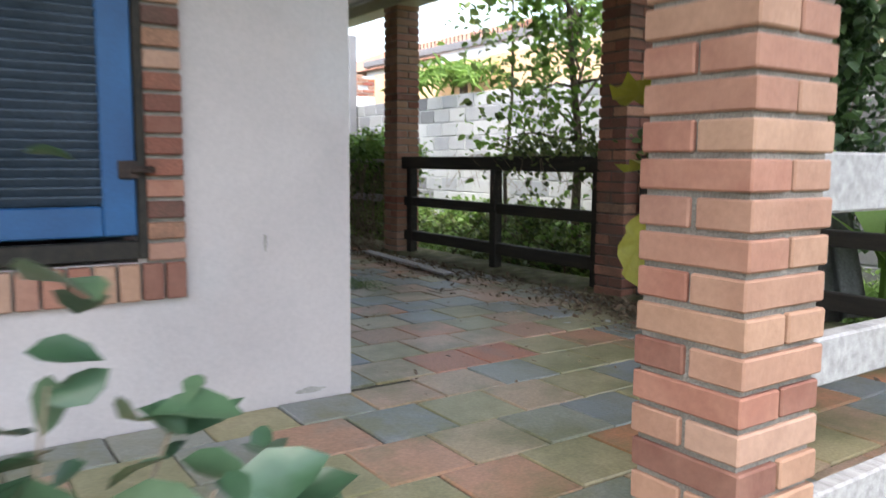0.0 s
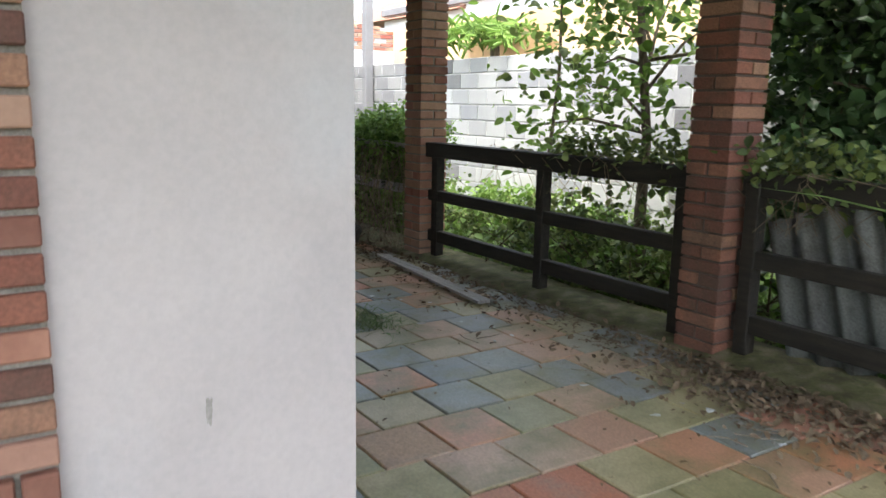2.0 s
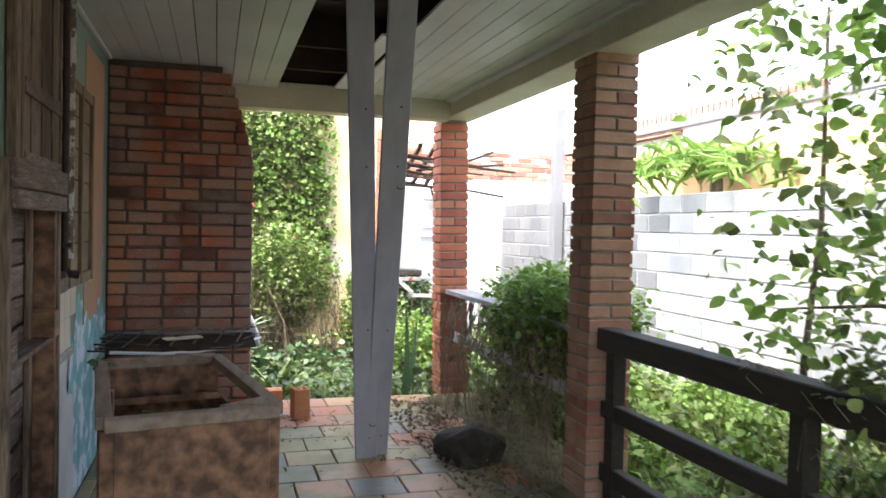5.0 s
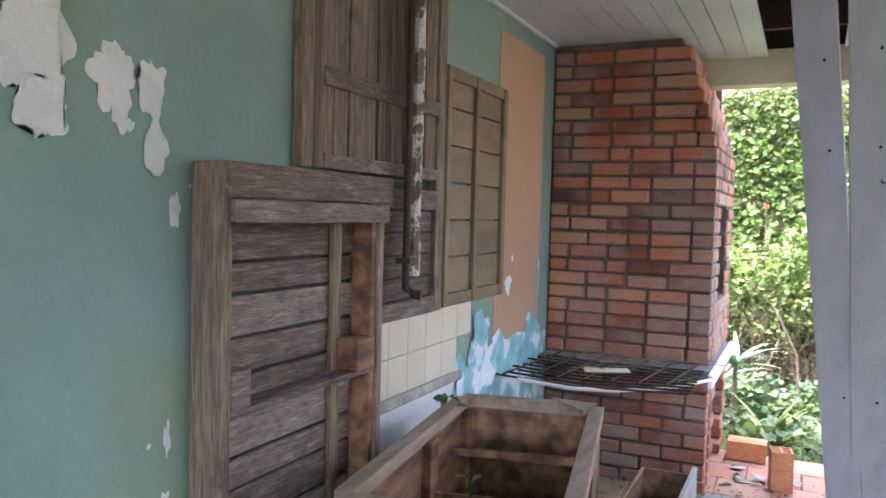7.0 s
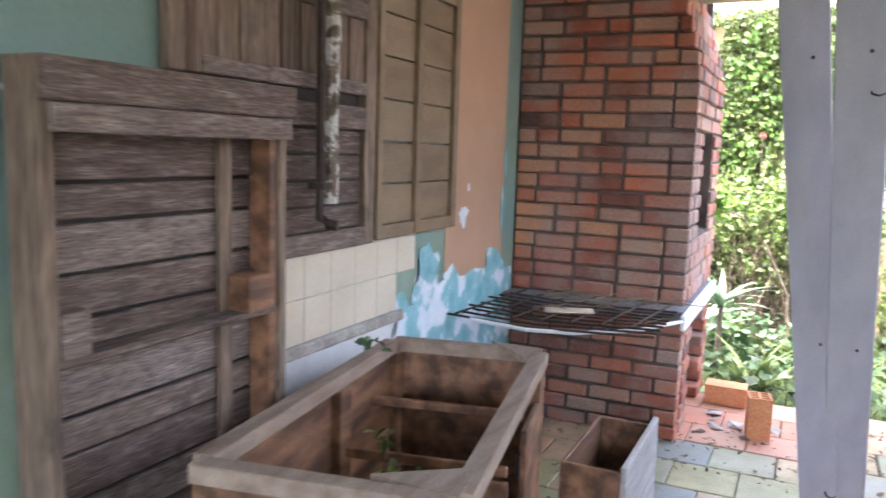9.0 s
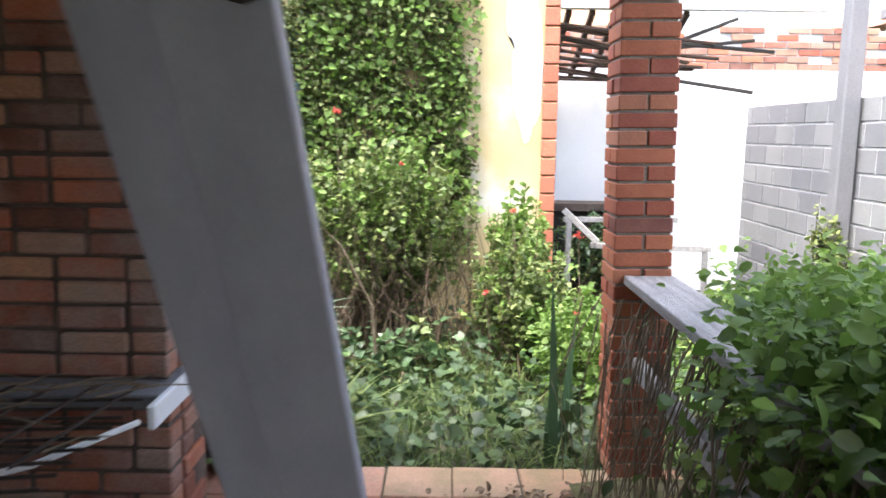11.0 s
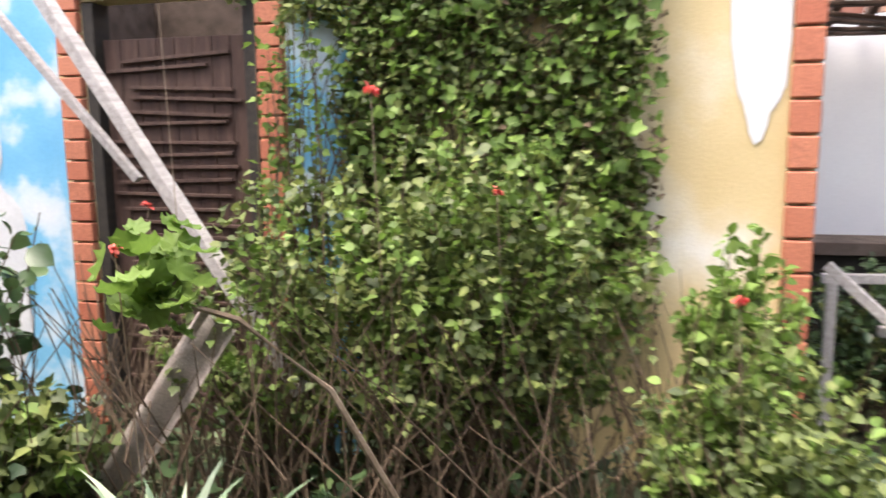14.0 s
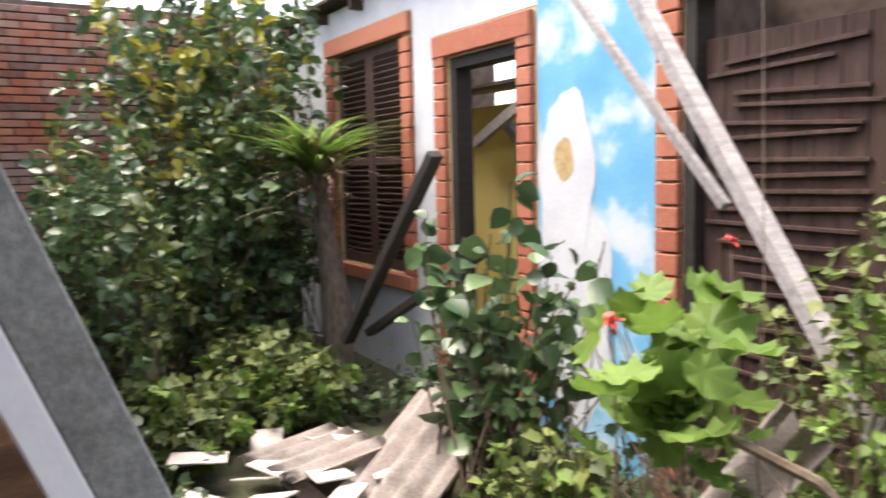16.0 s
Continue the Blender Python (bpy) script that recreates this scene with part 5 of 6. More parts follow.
n = 2600
y = np.concatenate([rng.uniform(2.6, 9.6, 1600), rng.normal(3.3, 0.4, 1000)])
x = 2.45 - np.abs(rng.normal(0, 0.26, n)) - 0.1 * (y > 8)
litter("leaf_litter", "dry brown leaves and twigs swept along the porch edge", np.stack([x, y, 0.006 + 0.02 * rng.random(n)], 1), 0.042, dead_leaf)
n = 260
litter("leaf_litter", "scattered dry leaf fragments on the tiles", np.stack([rng.uniform(0.2, 2.4, n), rng.uniform(2.0, 9.5, n), np.full(n, 0.006)], 1), 0.025, dead_leaf)
n = 200
litter("leaf_litter", "dry leaves under the barbecue", np.stack([rng.uniform(0.1, 1.5, n), rng.uniform(8.5, 9.3, n), np.full(n, 0.006)], 1), 0.03, dead_leaf)
n = 700
litter("leaf_litter", "dry debris below the railing plank", np.stack([rng.uniform(1.95, 2.9, n), rng.uniform(7.2, 9.6, n), 0.006 + 0.05 * rng.random(n)], 1), 0.04, dead_leaf)
tagged(blades("grass_tuft", np.stack([rng.normal(1.2, 0.11, 420), rng.normal(5.43, 0.16, 420), np.zeros(420)], 1), 0.1, 0.007, grass_mat, None, rng, 0.8, 0.8, 0.5), "small weed tuft growing in the tile joints", "grass", kind="stuff")
bm = bmesh.new()
for i in range(70):
    x, y = rng.uniform(1.5, 2.5), rng.uniform(2.8, 9.6)
    a, L = rng.uniform(0, 6.3), rng.uniform(0.06, 0.25)
    tube(bm, [(x, y, 0.008), (x + L * 0.5 * math.cos(a), y + L * 0.5 * math.sin(a), 0.014), (x + L * math.cos(a + 0.3), y + L * math.sin(a + 0.3), 0.008)], 0.003, 0.002, 4)
tagged(new("twig_litter", mesh_of(bm, "twig_litter", twig)), "thin dry twigs lying on the floor", "twigs", kind="stuff")

# ---- plants ----
ivy = thing("ivy", "dense green creeper covering the annex wall", "climber", at=(1.0, 12.95, GZ))
n = 52000
pts = np.stack([rng.uniform(-0.25, 2.2, n), 12.97 - np.abs(rng.normal(0, 0.06, n)), 2.95 - 2.3 * rng.random(n) ** 1.15], 1)
keep = np.array([p[0] < 2.0 + 0.08 * noise.noise((p[2] * 3, 0, 5)) and noise.noise((p[0] * 1.7, 3.1, p[2] * 1.7)) * 0.35 + (2.02 + 0.12 * math.sin(p[2] * 5) - p[0]) * 1.2 > -0.05 and noise.noise((p[0] * 3, 9, p[2] * 2.2)) > -0.22 - 0.16 * (p[0] > 0.5) and (p[0] > 0.5 + 0.25 * noise.noise((1, p[2] * 2.5, 4)) or (p[2] > 2.1 and noise.noise((p[0] * 4, 1, p[2] * 3)) > 0.05)) for p in pts])
leaves("foliage", pts[keep], 0.031, leaf_ivy, ivy, rng, 0.8, 0.1, np.array([0, -1, 0.0]), lobed=True)
n = 3000
pts = np.stack([rng.uniform(0.5, 2.05, n), 12.94 - np.abs(rng.normal(0, 0.03, n)), rng.uniform(0.6, 2.9, n)], 1)
leaves("dry_foliage", pts, 0.035, dead_leaf, ivy, rng, 0.8, 0.1, np.array([0, -1, 0.0]), lobed=True)
n = 1800
pts = np.stack([rng.uniform(0.55, 2.05, n), 12.9 - np.abs(rng.normal(0, 0.06, n)), rng.uniform(0.6, 2.85, n)], 1)
leaves("new_growth", pts, 0.055, leaf_bright, ivy, rng, 0.8, 0.2, np.array([0, -1, 0.0]), lobed=True)
bm = bmesh.new()
for i in range(40):
    x = rng.uniform(0.3, 1.5)
    tube(bm, [(x, 12.95, GZ), (x + rng.normal() * 0.1, 12.93, 0.8), (x + rng.normal() * 0.2, 12.95, 1.7), (x + rng.normal() * 0.3, 12.95, rng.uniform(2, 2.9))], 0.009, 0.003, 4)
part("stem_tangle", bm, bark, ivy)

SH = [("low_weeds", "broad-leaved geranium weeds at the foot of the thicket", (1.2, 11.45, 0.08), (1.0, 0.35, 0.26), 900, 0.08, leaf_dark, 31, 14, leaf_mid),
      ("low_weeds", "broad-leaved weeds beside the fallen sheets", (-3.1, 11.0, 0.1), (0.7, 0.5, 0.3), 900, 0.095, leaf_mid, 32, 14, leaf_bright),
      ("rose_bush", "tangled flowering shrub before the creeper wall", (1.25, 12.25, 0.95), (0.8, 0.42, 0.68), 5600, 0.06, leaf_mid, 11, 34, leaf_bright),
      ("shrub", "thicket of leafy shrub in the wild garden", (0.4, 12.2, 0.75), (0.5, 0.4, 0.65), 1500, 0.06, leaf_mid, 12, 26, leaf_bright),
      ("shrub", "bright green leafy shrub beside the shed opening", (2.35, 11.9, 0.42), (0.45, 0.5, 0.5), 3200, 0.062, leaf_mid, 13, 22, leaf_bright),
      ("shrub", "upright bright geranium shrub before the ochre wall", (2.35, 12.3, 0.85), (0.24, 0.24, 0.38), 1100, 0.07, leaf_bright, 27, 14, None),
      ("shrub", "low bright leafy shrub near the brick pillar", (2.75, 11.2, 0.25), (0.45, 0.6, 0.35), 2400, 0.06, leaf_bright, 14, 18, None),
      ("shrub", "shrub with small leaves inside the shed", (3.35, 13.9, 0.5), (0.6, 0.4, 0.42), 2400, 0.06, leaf_dark, 15, 18, leaf_mid),
      ("shrub", "overgrown weeds along the block wall", (4.2, 11.6, 0.1), (0.8, 1.5, 0.35), 4200, 0.065, leaf_mid, 16, 34, leaf_bright),
      ("climber", "climbing plant around the concrete post", (4.75, 12.35, 0.45), (0.2, 0.25, 0.65), 1100, 0.06, leaf_mid, 17, 14, None),
      ("shrub", "weeds growing outside the railing", (3.5, 8.8, 0.15), (0.75, 1.5, 0.3), 4000, 0.065, leaf_mid, 18, 36, leaf_bright),
      ("shrub", "bright weeds beside the block wall", (4.2, 7.5, 0.2), (0.7, 2.2, 0.35), 4200, 0.07, leaf_bright, 19, 40, leaf_mid),
      ("shrub", "dark undergrowth outside the railing", (3.3, 5.6, 0.2), (0.5, 1.5, 0.5), 4200, 0.065, leaf_mid, 20, 36, leaf_bright),
      ("shrub", "dark dense shrubs before the brick boundary", (-4.7, 11.7, 1.0), (1.2, 0.9, 1.2), 5600, 0.09, leaf_dark, 21, 60, leaf_mid),
      ("shrub", "dark shrubs with yellowing leaves in the garden corner", (-3.9, 10.7, 1.0), (1.2, 0.5, 1.2), 3000, 0.085, leaf_dark, 22, 60, leaf_mid),
      ("shrub", "dark shrub behind the corrugated sheets", (3.55, 3.6, 1.0), (0.45, 1.0, 0.85), 5200, 0.1, leaf_dark, 28, 24, None),
      ("shrub", "tall dark tree-like shrub hanging over the boundary", (-5.3, 11.9, 2.7), (1.3, 1.1, 0.8), 2600, 0.12, leaf_dark, 29, 40, leaf_yellow),
      ("shrub", "low broad-leaved plants on the rubble", (-3.4, 11.7, 0.15), (0.7, 0.6, 0.35), 2200, 0.08, leaf_mid, 23, 30, leaf_bright),
      ("shrub", "shrub with round dark glossy leaves before the mural", (-1.15, 12.0, 0.95), (0.75, 0.3, 0.55), 330, 0.115, leaf_dark, 24, 40, None),
      ("shrub", "broad-leaved weeds before the fallen sheet", (-0.55, 11.75, 0.2), (0.4, 0.35, 0.4), 1300, 0.08, leaf_mid, 25, 22, leaf_bright),
      ("climber", "creeper trailing over the plank door", (0.3, 12.8, 1.35), (0.3, 0.1, 1.15), 900, 0.055, leaf_bright, 26, 26, leaf_mid)]
for name, lab, c, r, n, s, mat, seed, cl, second in SH:
    bush(name, lab, c, r, int(n * (1.9 if seed in (11, 12, 13, 14, 27) else 1.35)), s * (0.66 if seed in (11, 12, 13, 14, 27) else 0.82), mat, seed, stems=cl // 2, second=second, lobed=seed in (23, 25, 11, 12, 14, 26, 31, 32), category="climber" if name == "climber" else "shrub", width=0.9 if seed == 24 else 0.7, floor_z=GZ, per=9 if seed == 24 else 26, reach=0.34 if seed in (11, 12) else 0.55)

# hanging creeper over the plank between pillars
hedge = thing("hedge_creeper", "bright creeper spilling over the plank with dry stems below", "climber", at=(2.7, 8.3, 0.0))
n = 11000
y = rng.uniform(7.3, 9.3, n)
pts = np.stack([2.84 + rng.normal(0, 0.17, n) + 0.34 * np.clip((y - 8.35) / 0.4, 0, 1), y, 1.0 + 0.05 * np.sin(y * 5) + rng.normal(0, 0.1, n) - 0.3 * np.clip(y - 8.7, 0, 1)], 1)
y = rng.uniform(8.3, 10.3, 6000)
pts = np.concatenate([pts, np.stack([3.12 + np.abs(rng.normal(0, 0.2, 6000)), y, 0.55 + rng.normal(0, 0.16, 6000)], 1)])
leaves("crown", pts, 0.046, leaf_bright, hedge, rng, 0.75, 0.5)
pts2 = pts[:3000] + np.array([0.0, 0, -0.3]) + rng.normal(0, 0.1, (3000, 3))
leaves("under_foliage", pts2, 0.045, leaf_mid, hedge, rng, 0.75)
bm = bmesh.new()
for i in range(150):
    y = rng.uniform(7.3, 9.6)
    x = 2.62 + rng.normal() * 0.12
    tube(bm, [(x, y, 0.9), (x - 0.06 + rng.normal() * 0.06, y + rng.normal() * 0.1, 0.5), (x - 0.05 + rng.normal() * 0.1, y + rng.normal() * 0.15, 0.02)], 0.004, 0.002, 4)
part("stem_tangle", bm, twig, hedge, "tangled dry brown stems")
rc = thing("rail_creeper", "creeper with dry tendrils over the black railing", "climber", at=(2.7, 4.6, 0.0))
n = 1500
pts = np.stack([2.72 + rng.normal(0, 0.08, n), rng.uniform(3.0, 5.4, n), 1.0 + rng.normal(0, 0.09, n)], 1)
leaves("crown", pts, 0.05, leaf_mid, rc, rng, 0.7)
bm = bmesh.new()
for i in range(60):
    y = rng.uniform(3.2, 6.4)
    tube(bm, [(2.66 + rng.normal() * 0.05, y, 1.0), (2.66 + rng.normal() * 0.06, y + rng.normal() * 0.15, 0.95), (2.62 + rng.normal() * 0.08, y + rng.normal() * 0.2, 0.7)], 0.003, 0.0015, 4)
part("tendril_tangle", bm, twig, rc)

# small tree outside the railing
tree = thing("tree", "small broad-leaved tree growing outside the railing", "tree", at=(3.4, 5.2, GZ))
bm = bmesh.new()
tube(bm, [(3.4, 5.2, GZ), (3.36, 5.22, 0.5), (3.42, 5.26, 1.1), (3.35, 5.3, 1.8), (3.45, 5.5, 2.6)], 0.05, 0.02, 8)
part("trunk", bm, bark, tree)
ends = []
for i in range(16):
    z0 = rng.uniform(0.9, 2.2)
    a = rng.uniform(0, 6.28)
    L = rng.uniform(0.5, 1.2)
    b0 = Vector((3.4, 5.26, z0))
    b1 = b0 + Vector((0.5 * L * math.cos(a) * 0.7, L * math.sin(a), rng.uniform(-0.1, 0.5)))
    if b1.x < 2.95:
        b1.x = 2.95 + rng.uniform(0, 0.3)
    bm = bmesh.new()
    tube(bm, [b0, b0.lerp(b1, 0.5) + Vector((0, 0, 0.08)), b1], 0.016, 0.005, 5)
    part("limb", bm, bark, tree)
    ends.append(b1)
pts = np.concatenate([np.array(e) + rng.normal(0, 1, (95, 3)) * np.array([0.17, 0.25, 0.2]) for e in ends] + [np.array((3.5, 5.6, 2.6)) + rng.normal(0, 1, (700, 3)) * np.array([0.4, 0.6, 0.35])])
leaves("crown", pts[pts[:, 0] > 2.82], 0.078, leaf_bright, tree, rng, 0.62, 0.2)
tree2 = thing("tree", "young tree with glossy leaves close to the railing", "tree", at=(3.7, 6.6, GZ))
bm = bmesh.new()
tube(bm, [(3.7, 6.6, GZ), (3.66, 6.6, 0.8), (3.7, 6.55, 1.6), (3.65, 6.5, 2.7)], 0.025, 0.01, 7)
part("trunk", bm, bark, tree2)
pts = np.concatenate([np.array((3.62 + rng.normal() * 0.2, 6.5 + rng.normal() * 0.2, z)) + rng.normal(0, 1, (26, 3)) * np.array([0.16, 0.2, 0.13]) for z in np.linspace(0.95, 2.8, 14)])
leaves("crown", pts, 0.085, leaf_mid, tree2, rng, 0.62, 0.2)

tree3 = thing("tree", "dense dark tree beyond the corrugated sheets", "tree", at=(3.7, 3.3, GZ))
part("trunk", tube(bmesh.new(), [(3.7, 3.3, GZ), (3.66, 3.35, 1.0), (3.75, 3.3, 2.0), (3.7, 3.4, 3.0)], 0.12, 0.06, 9), bark, tree3)
for i in range(12):
    a = i * 2.4
    b0 = Vector((3.7, 3.32, 1.1 + 0.15 * i))
    part("limb", tube(bmesh.new(), [b0, b0 + Vector((0.25 * math.cos(a), 0.35 * math.sin(a), 0.15)), b0 + Vector((0.5 * math.cos(a), 0.8 * math.sin(a), 0.2))], 0.025, 0.008, 5), bark, tree3)
pts, _ = clump_points(rng, (3.85, 3.6, 1.95), (0.65, 1.2, 1.1), 16000, 70, 0.3)
leaves("crown", pts[pts[:, 0] > 2.9], 0.075, leaf_dark, tree3, rng, 0.62, 0.2)

# strap-leaved plants
dr = thing("striped_dracaena", "strap-leaved plant with pale striped leaves", "plant", at=(0.86, 10.8, GZ))
bm = bmesh.new()
tube(bm, [(0.86, 10.8, GZ), (0.86, 10.8, 0.42)], 0.025, 0.02, 7)
part("stem", bm, bark, dr)
blades("leaf_rosette", np.array([(0.86, 10.8, 0.42)]) + rng.normal(0, 0.015, (30, 3)), 0.36, 0.05, leaf_pale, dr, rng, 0.55, 0.7, 0.75, seg=6)
blades("leaf_rosette", np.array([(0.62, 11.1, 0.1)]) + rng.normal(0, 0.05, (36, 3)), 0.42, 0.05, leaf_pale, dr, rng, 0.55, 0.7, 0.75, seg=6)
ag = thing("agave", "low blue-green rosette plant", "plant", at=(1.15, 10.45, GZ))
blades("leaf_rosette", np.array([(1.15, 10.45, GZ)]) + rng.normal(0, 0.03, (30, 3)), 0.5, 0.055, leaf_mid, ag, rng, 0.35, 0.6, 0.75, seg=6)
sn = thing("snake_plant", "upright dark sword leaves of a snake plant", "plant", at=(2.4, 10.2, GZ))
for i, (x, y, h) in enumerate(((2.36, 10.2, 0.95), (2.4, 10.25, 0.75), (2.46, 10.2, 0.7), (2.42, 10.15, 0.6), (2.33, 10.22, 0.5))):
    blades("sword_leaf", np.array([(x, y, GZ)]), h * 1.05, 0.075, leaf_snake, sn, rng, 0.02, 0.08, 0.97, seg=6)
yu = thing("yucca", "yucca with a crown of long leaves on a shaggy trunk", "plant", at=(-3.7, 12.35, GZ))
bm = bmesh.new()
tube(bm, [(-3.7, 12.35, GZ), (-3.75, 12.35, 0.5), (-3.9, 12.33, 1.15), (-3.97, 12.3, 1.5)], 0.12, 0.06, 9)
for v in bm.verts:
    v.co += Vector((noise.noise(v.co * 20), noise.noise(v.co * 23), 0)) * 0.03
part("trunk", bm, bark, yu)
blades("crown", np.array([(-3.97, 12.3, 1.5)]) + rng.normal(0, 0.03, (120, 3)), 0.72, 0.06, leaf_bright, yu, rng, 0.75, 0.7, 0.85, seg=6)
blades("dead_skirt", np.array([(-3.92, 12.31, 1.2)]) + rng.normal(0, 0.05, (90, 3)) * np.array([1, 1, 4]), 0.7, 0.03, twig, yu, rng, 1.15, 0.25, 0.9, seg=6)
blades("yellow_foliage", np.array([(-3.95, 12.3, 1.42)]) + rng.normal(0, 0.04, (14, 3)), 0.6, 0.045, leaf_yellow, yu, rng, 1.1, 0.3, 0.9, seg=6)
pal = thing("palm", "palm with arching pale fronds beyond the wall", "palm", at=(5.4, 9.8, -0.3))
bm = bmesh.new()
tube(bm, [(5.4, 9.8, -0.3), (5.42, 9.8, 1.5), (5.4, 9.8, 2.2)], 0.09, 0.06, 8)
part("trunk", bm, bark, pal)
for i in range(11):
    a = i * 2 * math.pi / 11 + 0.2
    bm = bmesh.new()
    L = 1.0
    rib = [(5.4 + L * t * math.cos(a), 9.8 + L * t * math.sin(a), 2.2 + 0.55 * t - 0.75 * t * t) for t in np.linspace(0, 1, 8)]
    tube(bm, rib, 0.012, 0.004, 4)
    fr = part("rib", bm, leaf_bright, pal)
    P = np.array([np.array(rib[0]) + (np.array(rib[-1]) - np.array(rib[0])) * t + np.array([0, 0, 0.55 * t - 0.75 * t * t - (-0.2) * t]) for t in np.linspace(0.12, 1, 60)])
    leaves("frond", P, 0.24, leaf_bright, pal, rng, 0.14, 0.3)

# geranium close to the path, with broad bright leaves
ger = thing("geranium", "geranium stem with broad bright leaves and red flowers", "plant", at=(1.35, 11.35, GZ))
bm = bmesh.new()
tube(bm, [(1.35, 11.35, GZ), (1.3, 11.3, 0.45), (1.12, 11.2, 0.85), (0.93, 11.05, 1.08), (0.78, 10.98, 1.14)], 0.012, 0.008, 6)
part("stem", bm, twig, ger)
rg = np.random.default_rng(77)
pts = np.array((0.765, 10.97, 1.2)) + rg.normal(0, 1, (60, 3)) * np.array([0.05, 0.05, 0.058])
leaves("foliage", pts, 0.078, leaf_bright, ger, rg, 0.95, 0.45, broad=True, spread=0.3)


def flower(at, s, seed):
    r = np.random.default_rng(seed)
    ob = thing("red_flower", "small coral red flower head on a shrub", "flower", "red flowers in the garden", at=at)
    part("stalk", tube(bmesh.new(), [(at[0], at[1], GZ), (at[0] + 0.03, at[1], at[2] * 0.5), at], 0.0025, 0.002, 5), twig, ob)
    leaves("petal_ring", np.array([at]) + r.normal(0, 0.18 * s, (16, 3)), s * 0.55, petal, ob, r, 0.9, 0.4, spread=0.2)


for i, (p, s) in enumerate((((0.67, 10.92, 1.28), 0.035), ((2.03, 10.95, 0.62), 0.05), ((2.62, 11.2, 0.95), 0.06), ((0.98, 12.0, 1.72), 0.07), ((1.45, 12.0, 1.35), 0.05), ((0.05, 12.1, 2.2), 0.09), ((2.25, 11.7, 1.05), 0.05), ((2.6, 11.0, 0.5), 0.05), ((-0.2, 12.3, 1.25), 0.06))):
    flower(p, s * 0.75, 90 + i)

# shoots close to the front step and porch edge
fr = thing("front_shrub", "glossy leafed shrub beside the front step", "shrub", at=(-1.35, 1.05, -0.5))
bm = bmesh.new()
tips = [(-1.2, 1.15, 0.62), (-1.32, 1.2, 0.68), (-1.12, 1.1, 0.5), (-1.26, 1.0, 0.52), (-1.45, 1.1, 0.6), (-1.05, 1.2, 0.46), (-1.42, 1.04, 0.86), (-1.18, 1.05, 0.58)]
for tp in tips:
    tube(bm, [(-1.4, 1.05, -0.45), Vector((-1.42, 1.05, 0.2)).lerp(Vector(tp), 0.4), tp], 0.006, 0.002, 5)
part("stem_tangle", bm, twig, fr)
rg = np.random.default_rng(31)
pts = np.concatenate([np.array(tp) + rg.normal(0, 1, (7, 3)) * 0.05 for tp in tips])
leaves("crown", pts, 0.09, leaf_snake, fr, rg, 0.6, 0.3)
hl = thing("hanging_branch", "large yellow-green leaves hanging beside the pillar", "plant", at=(0.22, 1.62, 0.5))
rg = np.random.default_rng(8)
bm = bmesh.new()
tube(bm, [(0.35, 1.5, 0.0), (0.3, 1.55, 0.6), (0.22, 1.62, 1.15)], 0.008, 0.004, 5)
part("stem", bm, twig, hl)
leaves("leaf", np.array([(0.24, 1.62, 0.66 + 0.04 * i) for i in range(14)]) + rg.normal(0, 0.035, (14, 3)), 0.17, leaf_yellow, hl, rg, 0.8, 0.1, broad=True, spread=0.3)
bn = thing("banana_plant", "banana plant with broad bright leaves outside the porch", "plant", at=(3.05, 2.35, GZ))
for i in range(9):
    blades("banana_leaf", np.array([(3.05, 2.35, GZ + 0.5)]), 1.5, 0.32, leaf_bright, bn, rng, 0.5, 0.5, 0.85, seg=7)
part("stem", tube(bmesh.new(), [(3.05, 2.35, GZ), (3.05, 2.35, 0.7)], 0.08, 0.06, 9), leaf_bright, bn)

# ground cover
n = 10000
x, y = rng.uniform(-3.5, 4.9, n), rng.uniform(10.05, 12.9, n)
h = np.abs(rng.normal(0, 0.1, n))
ok = ~((x > -2.9) & (x < -0.95) & (y > 10.9) & (y < 12.4))
x, y, h = x[ok], y[ok], h[ok]
tagged(leaves("ground_cover", np.stack([x, y, GZ + 0.02 + h * 1.5], 1), 0.06, leaf_floor, None, rng, 0.85, 0.7, lobed=True), "low broad-leaved weeds covering the garden floor", "weeds", kind="stuff")
n = 6000
tagged(leaves("ground_cover", np.stack([rng.uniform(2.95, 4.95, n), rng.uniform(2.0, 12.0, n), GZ + 0.02 + np.abs(rng.normal(0, 0.12, n))], 1), 0.07, leaf_bright, None, rng, 0.85, 0.7), "bright weeds between railing and block wall", "weeds", kind="stuff")
n = 6000
tagged(blades("grass", np.stack([rng.uniform(0.2, 4.9, n), rng.uniform(9.95, 12.6, n), np.full(n, GZ)], 1), 0.26, 0.009, grass_mat, None, rng, 0.5, 0.5, 0.8), "rough grass among the weeds", "grass", kind="stuff")
n = 4000
tagged(blades("grass", np.stack([rng.uniform(2.95, 4.9, n), rng.uniform(2, 9.9, n), np.full(n, GZ)], 1), 0.34, 0.009, grass_mat, None, rng, 0.5, 0.5, 0.8), "rough grass outside the railing", "grass", kind="stuff")
bm = bmesh.new()
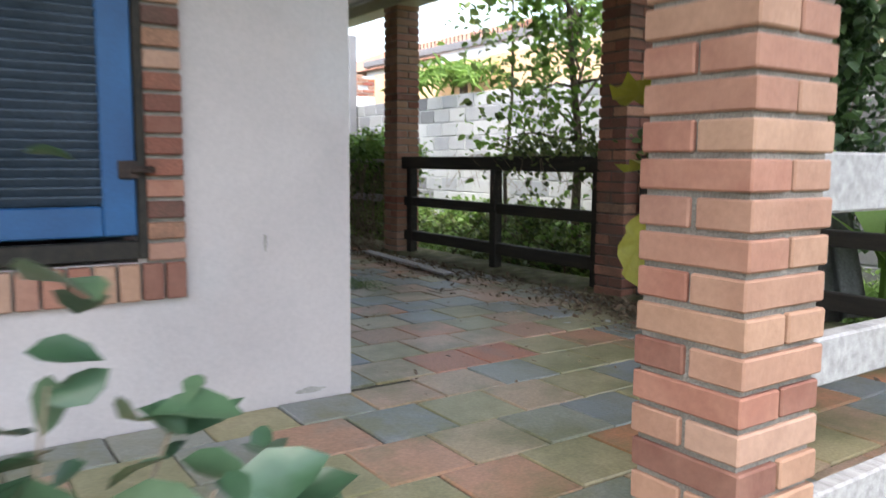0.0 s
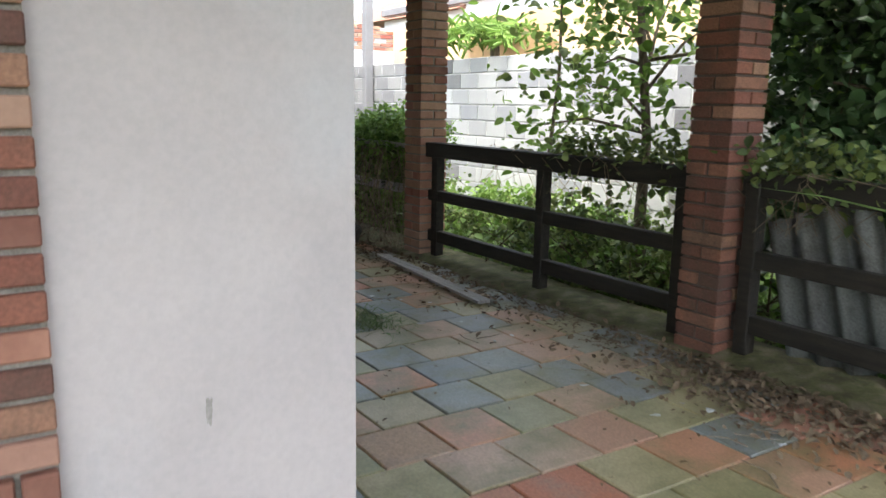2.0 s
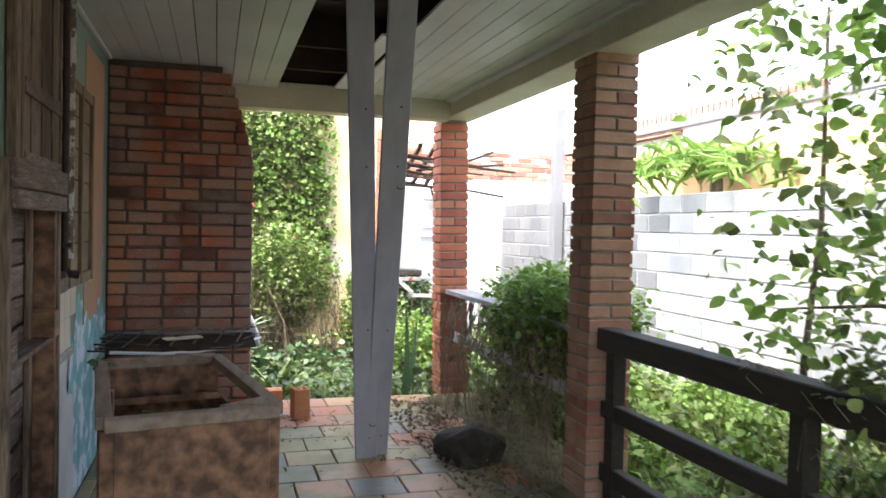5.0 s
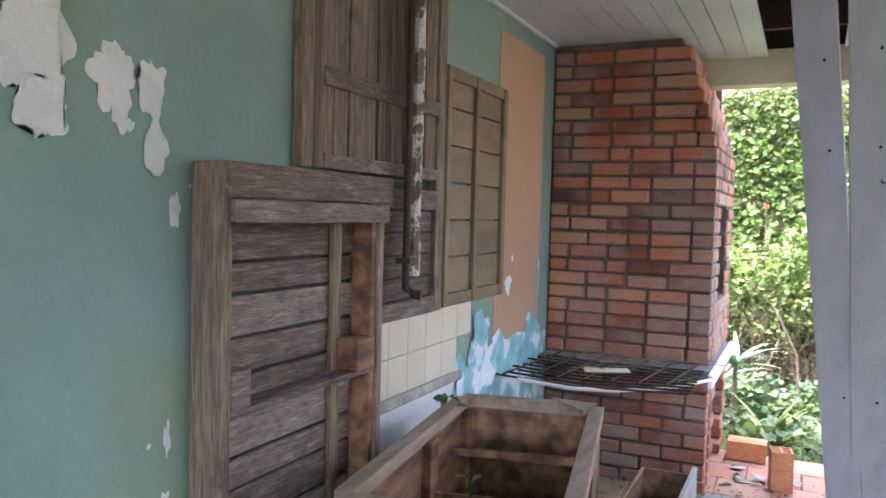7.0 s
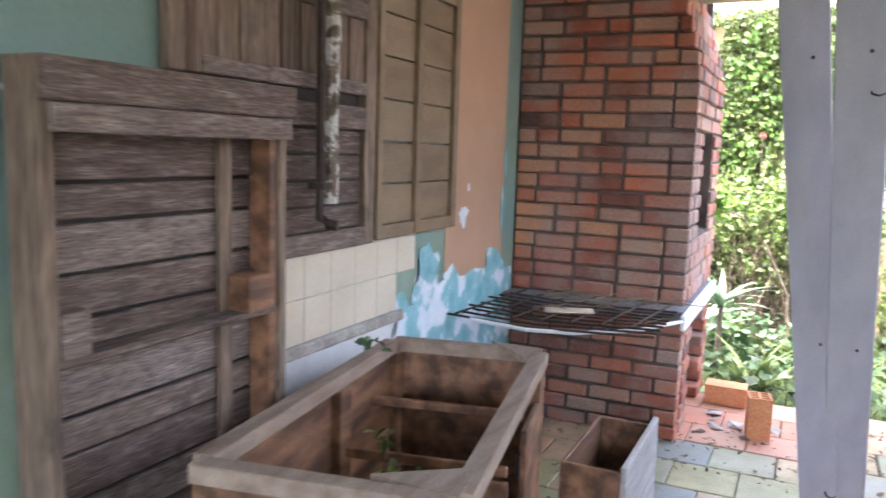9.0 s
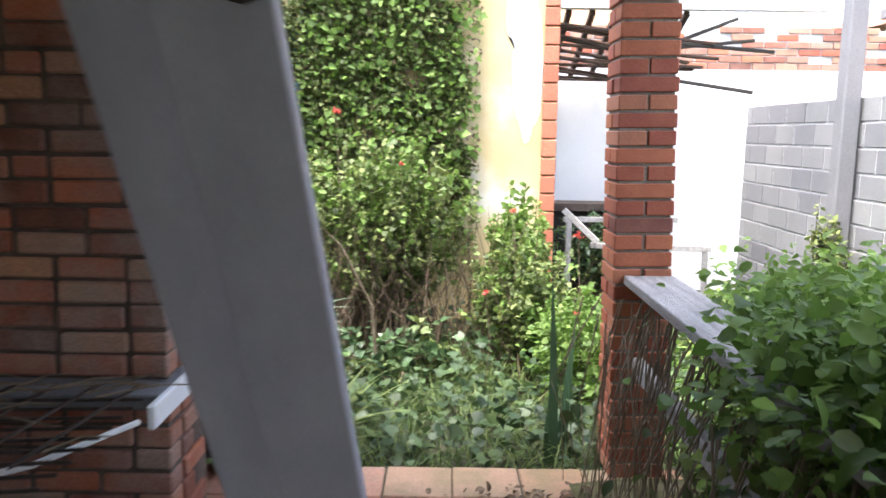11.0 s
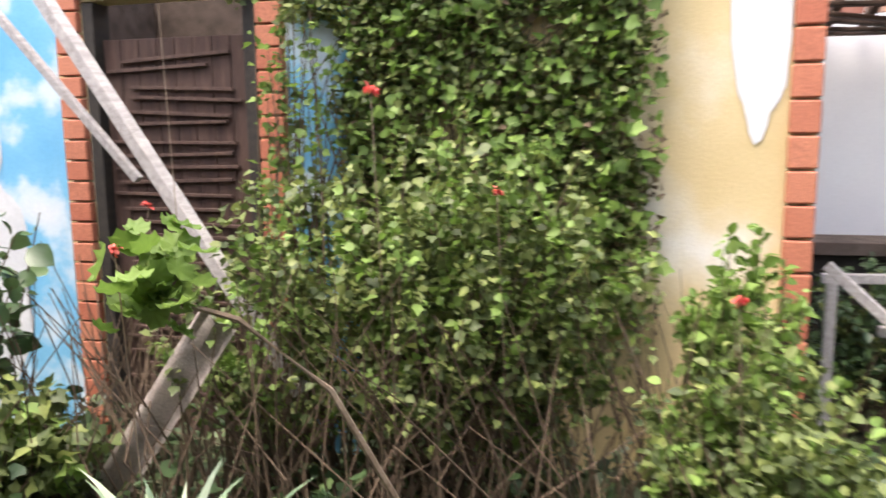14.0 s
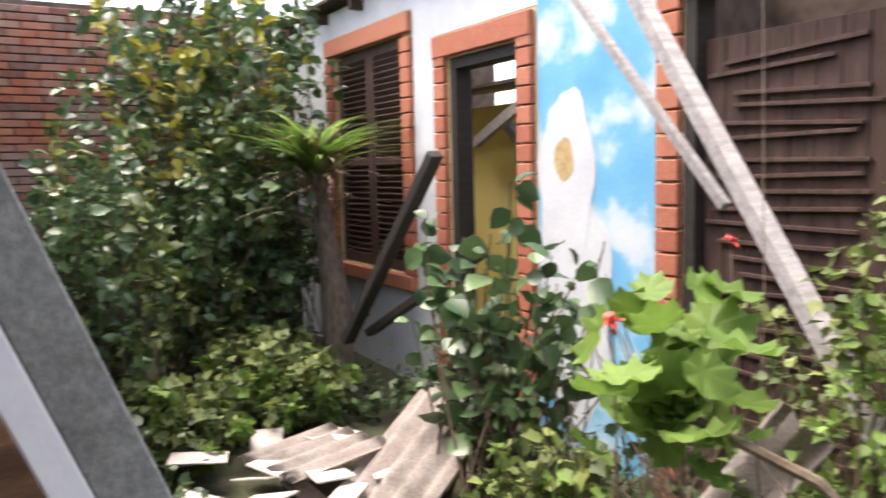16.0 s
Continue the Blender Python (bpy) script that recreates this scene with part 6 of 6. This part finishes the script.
for i in range(260):
    x, y = rng.uniform(-0.6, 2.3), rng.uniform(11.6, 12.6)
    tube(bm, [(x, y, GZ), (x + rng.normal() * 0.12, y + rng.normal() * 0.08, 0.3), (x + rng.normal() * 0.25, y + rng.normal() * 0.15, rng.uniform(0.5, 1.1))], 0.006, 0.002, 4)
tagged(new("bare_stems", mesh_of(bm, "bare_stems", stem_brown)), "dry bare stems tangled in the thicket", "stems", kind="stuff")

bm = bmesh.new()
prev = None
for k in range(61):
    y = 2.0 + k * 0.128
    w = 0.34 + 0.16 * noise.noise((y * 1.3, 2, 0)) + 0.06 * noise.noise((y * 6, 5, 0))
    row = [bm.verts.new((2.9 - f * (w + 0.12), y, z)) for f, z in ((0, 0.004), (0, 0.03), (0.35, 0.034 + 0.01 * noise.noise((y * 5, 1, 1))), (0.75, 0.02), (1, 0.0015))]
    if prev:
        for p, q in zip(range(4), range(1, 5)):
            bm.faces.new((prev[p], prev[q], row[q], row[p]))
    prev = row
for f in bm.faces:
    f.smooth = True
setting("moss_strip", bm, moss, "mossy strip of soil and rot along the railing", "moss")

# ---- floor tiles ----
T = 0.31
rnd = random.Random(40)
j = 0
y = 3.03 - 6 * T
while y < 9.8:
    x = 0.43 - 12 * T + (T / 2 if j % 2 else 0)
    while x < 2.9:
        x1, y1 = min(x + T, 2.9), min(y + T, 9.855)
        x0 = max(x, WX + 0.004) if y > 2.9 else x
        if y < 2.985 < y + T and x < 0:
            y1 = 2.98
        if x1 - x0 > 0.04 and y1 - y > 0.04 and y > 1.04:
            red = (y > 8.7 and x < 1.5) or (3.0 < y < 3.1 and 0.4 < x < 1.0) or (x > 1.9 and 2.3 < y < 3.2) or rnd.random() < 0.03
            piece("tile", (round(x1 - x0 - 0.007, 3), round(y1 - y - 0.007, 3), 0.024), tile_red if red else tile_mix, floor, ((x0 + x1) / 2 + rnd.uniform(-0.003, 0.003), (y + y1) / 2 + rnd.uniform(-0.003, 0.003), -0.012 + rnd.uniform(-0.004, 0.0)), rz=rnd.uniform(-0.008, 0.008), tilt=(rnd.uniform(-0.006, 0.006), rnd.uniform(-0.006, 0.006)), bev=0.005)
        x += T
    y += T
    j += 1
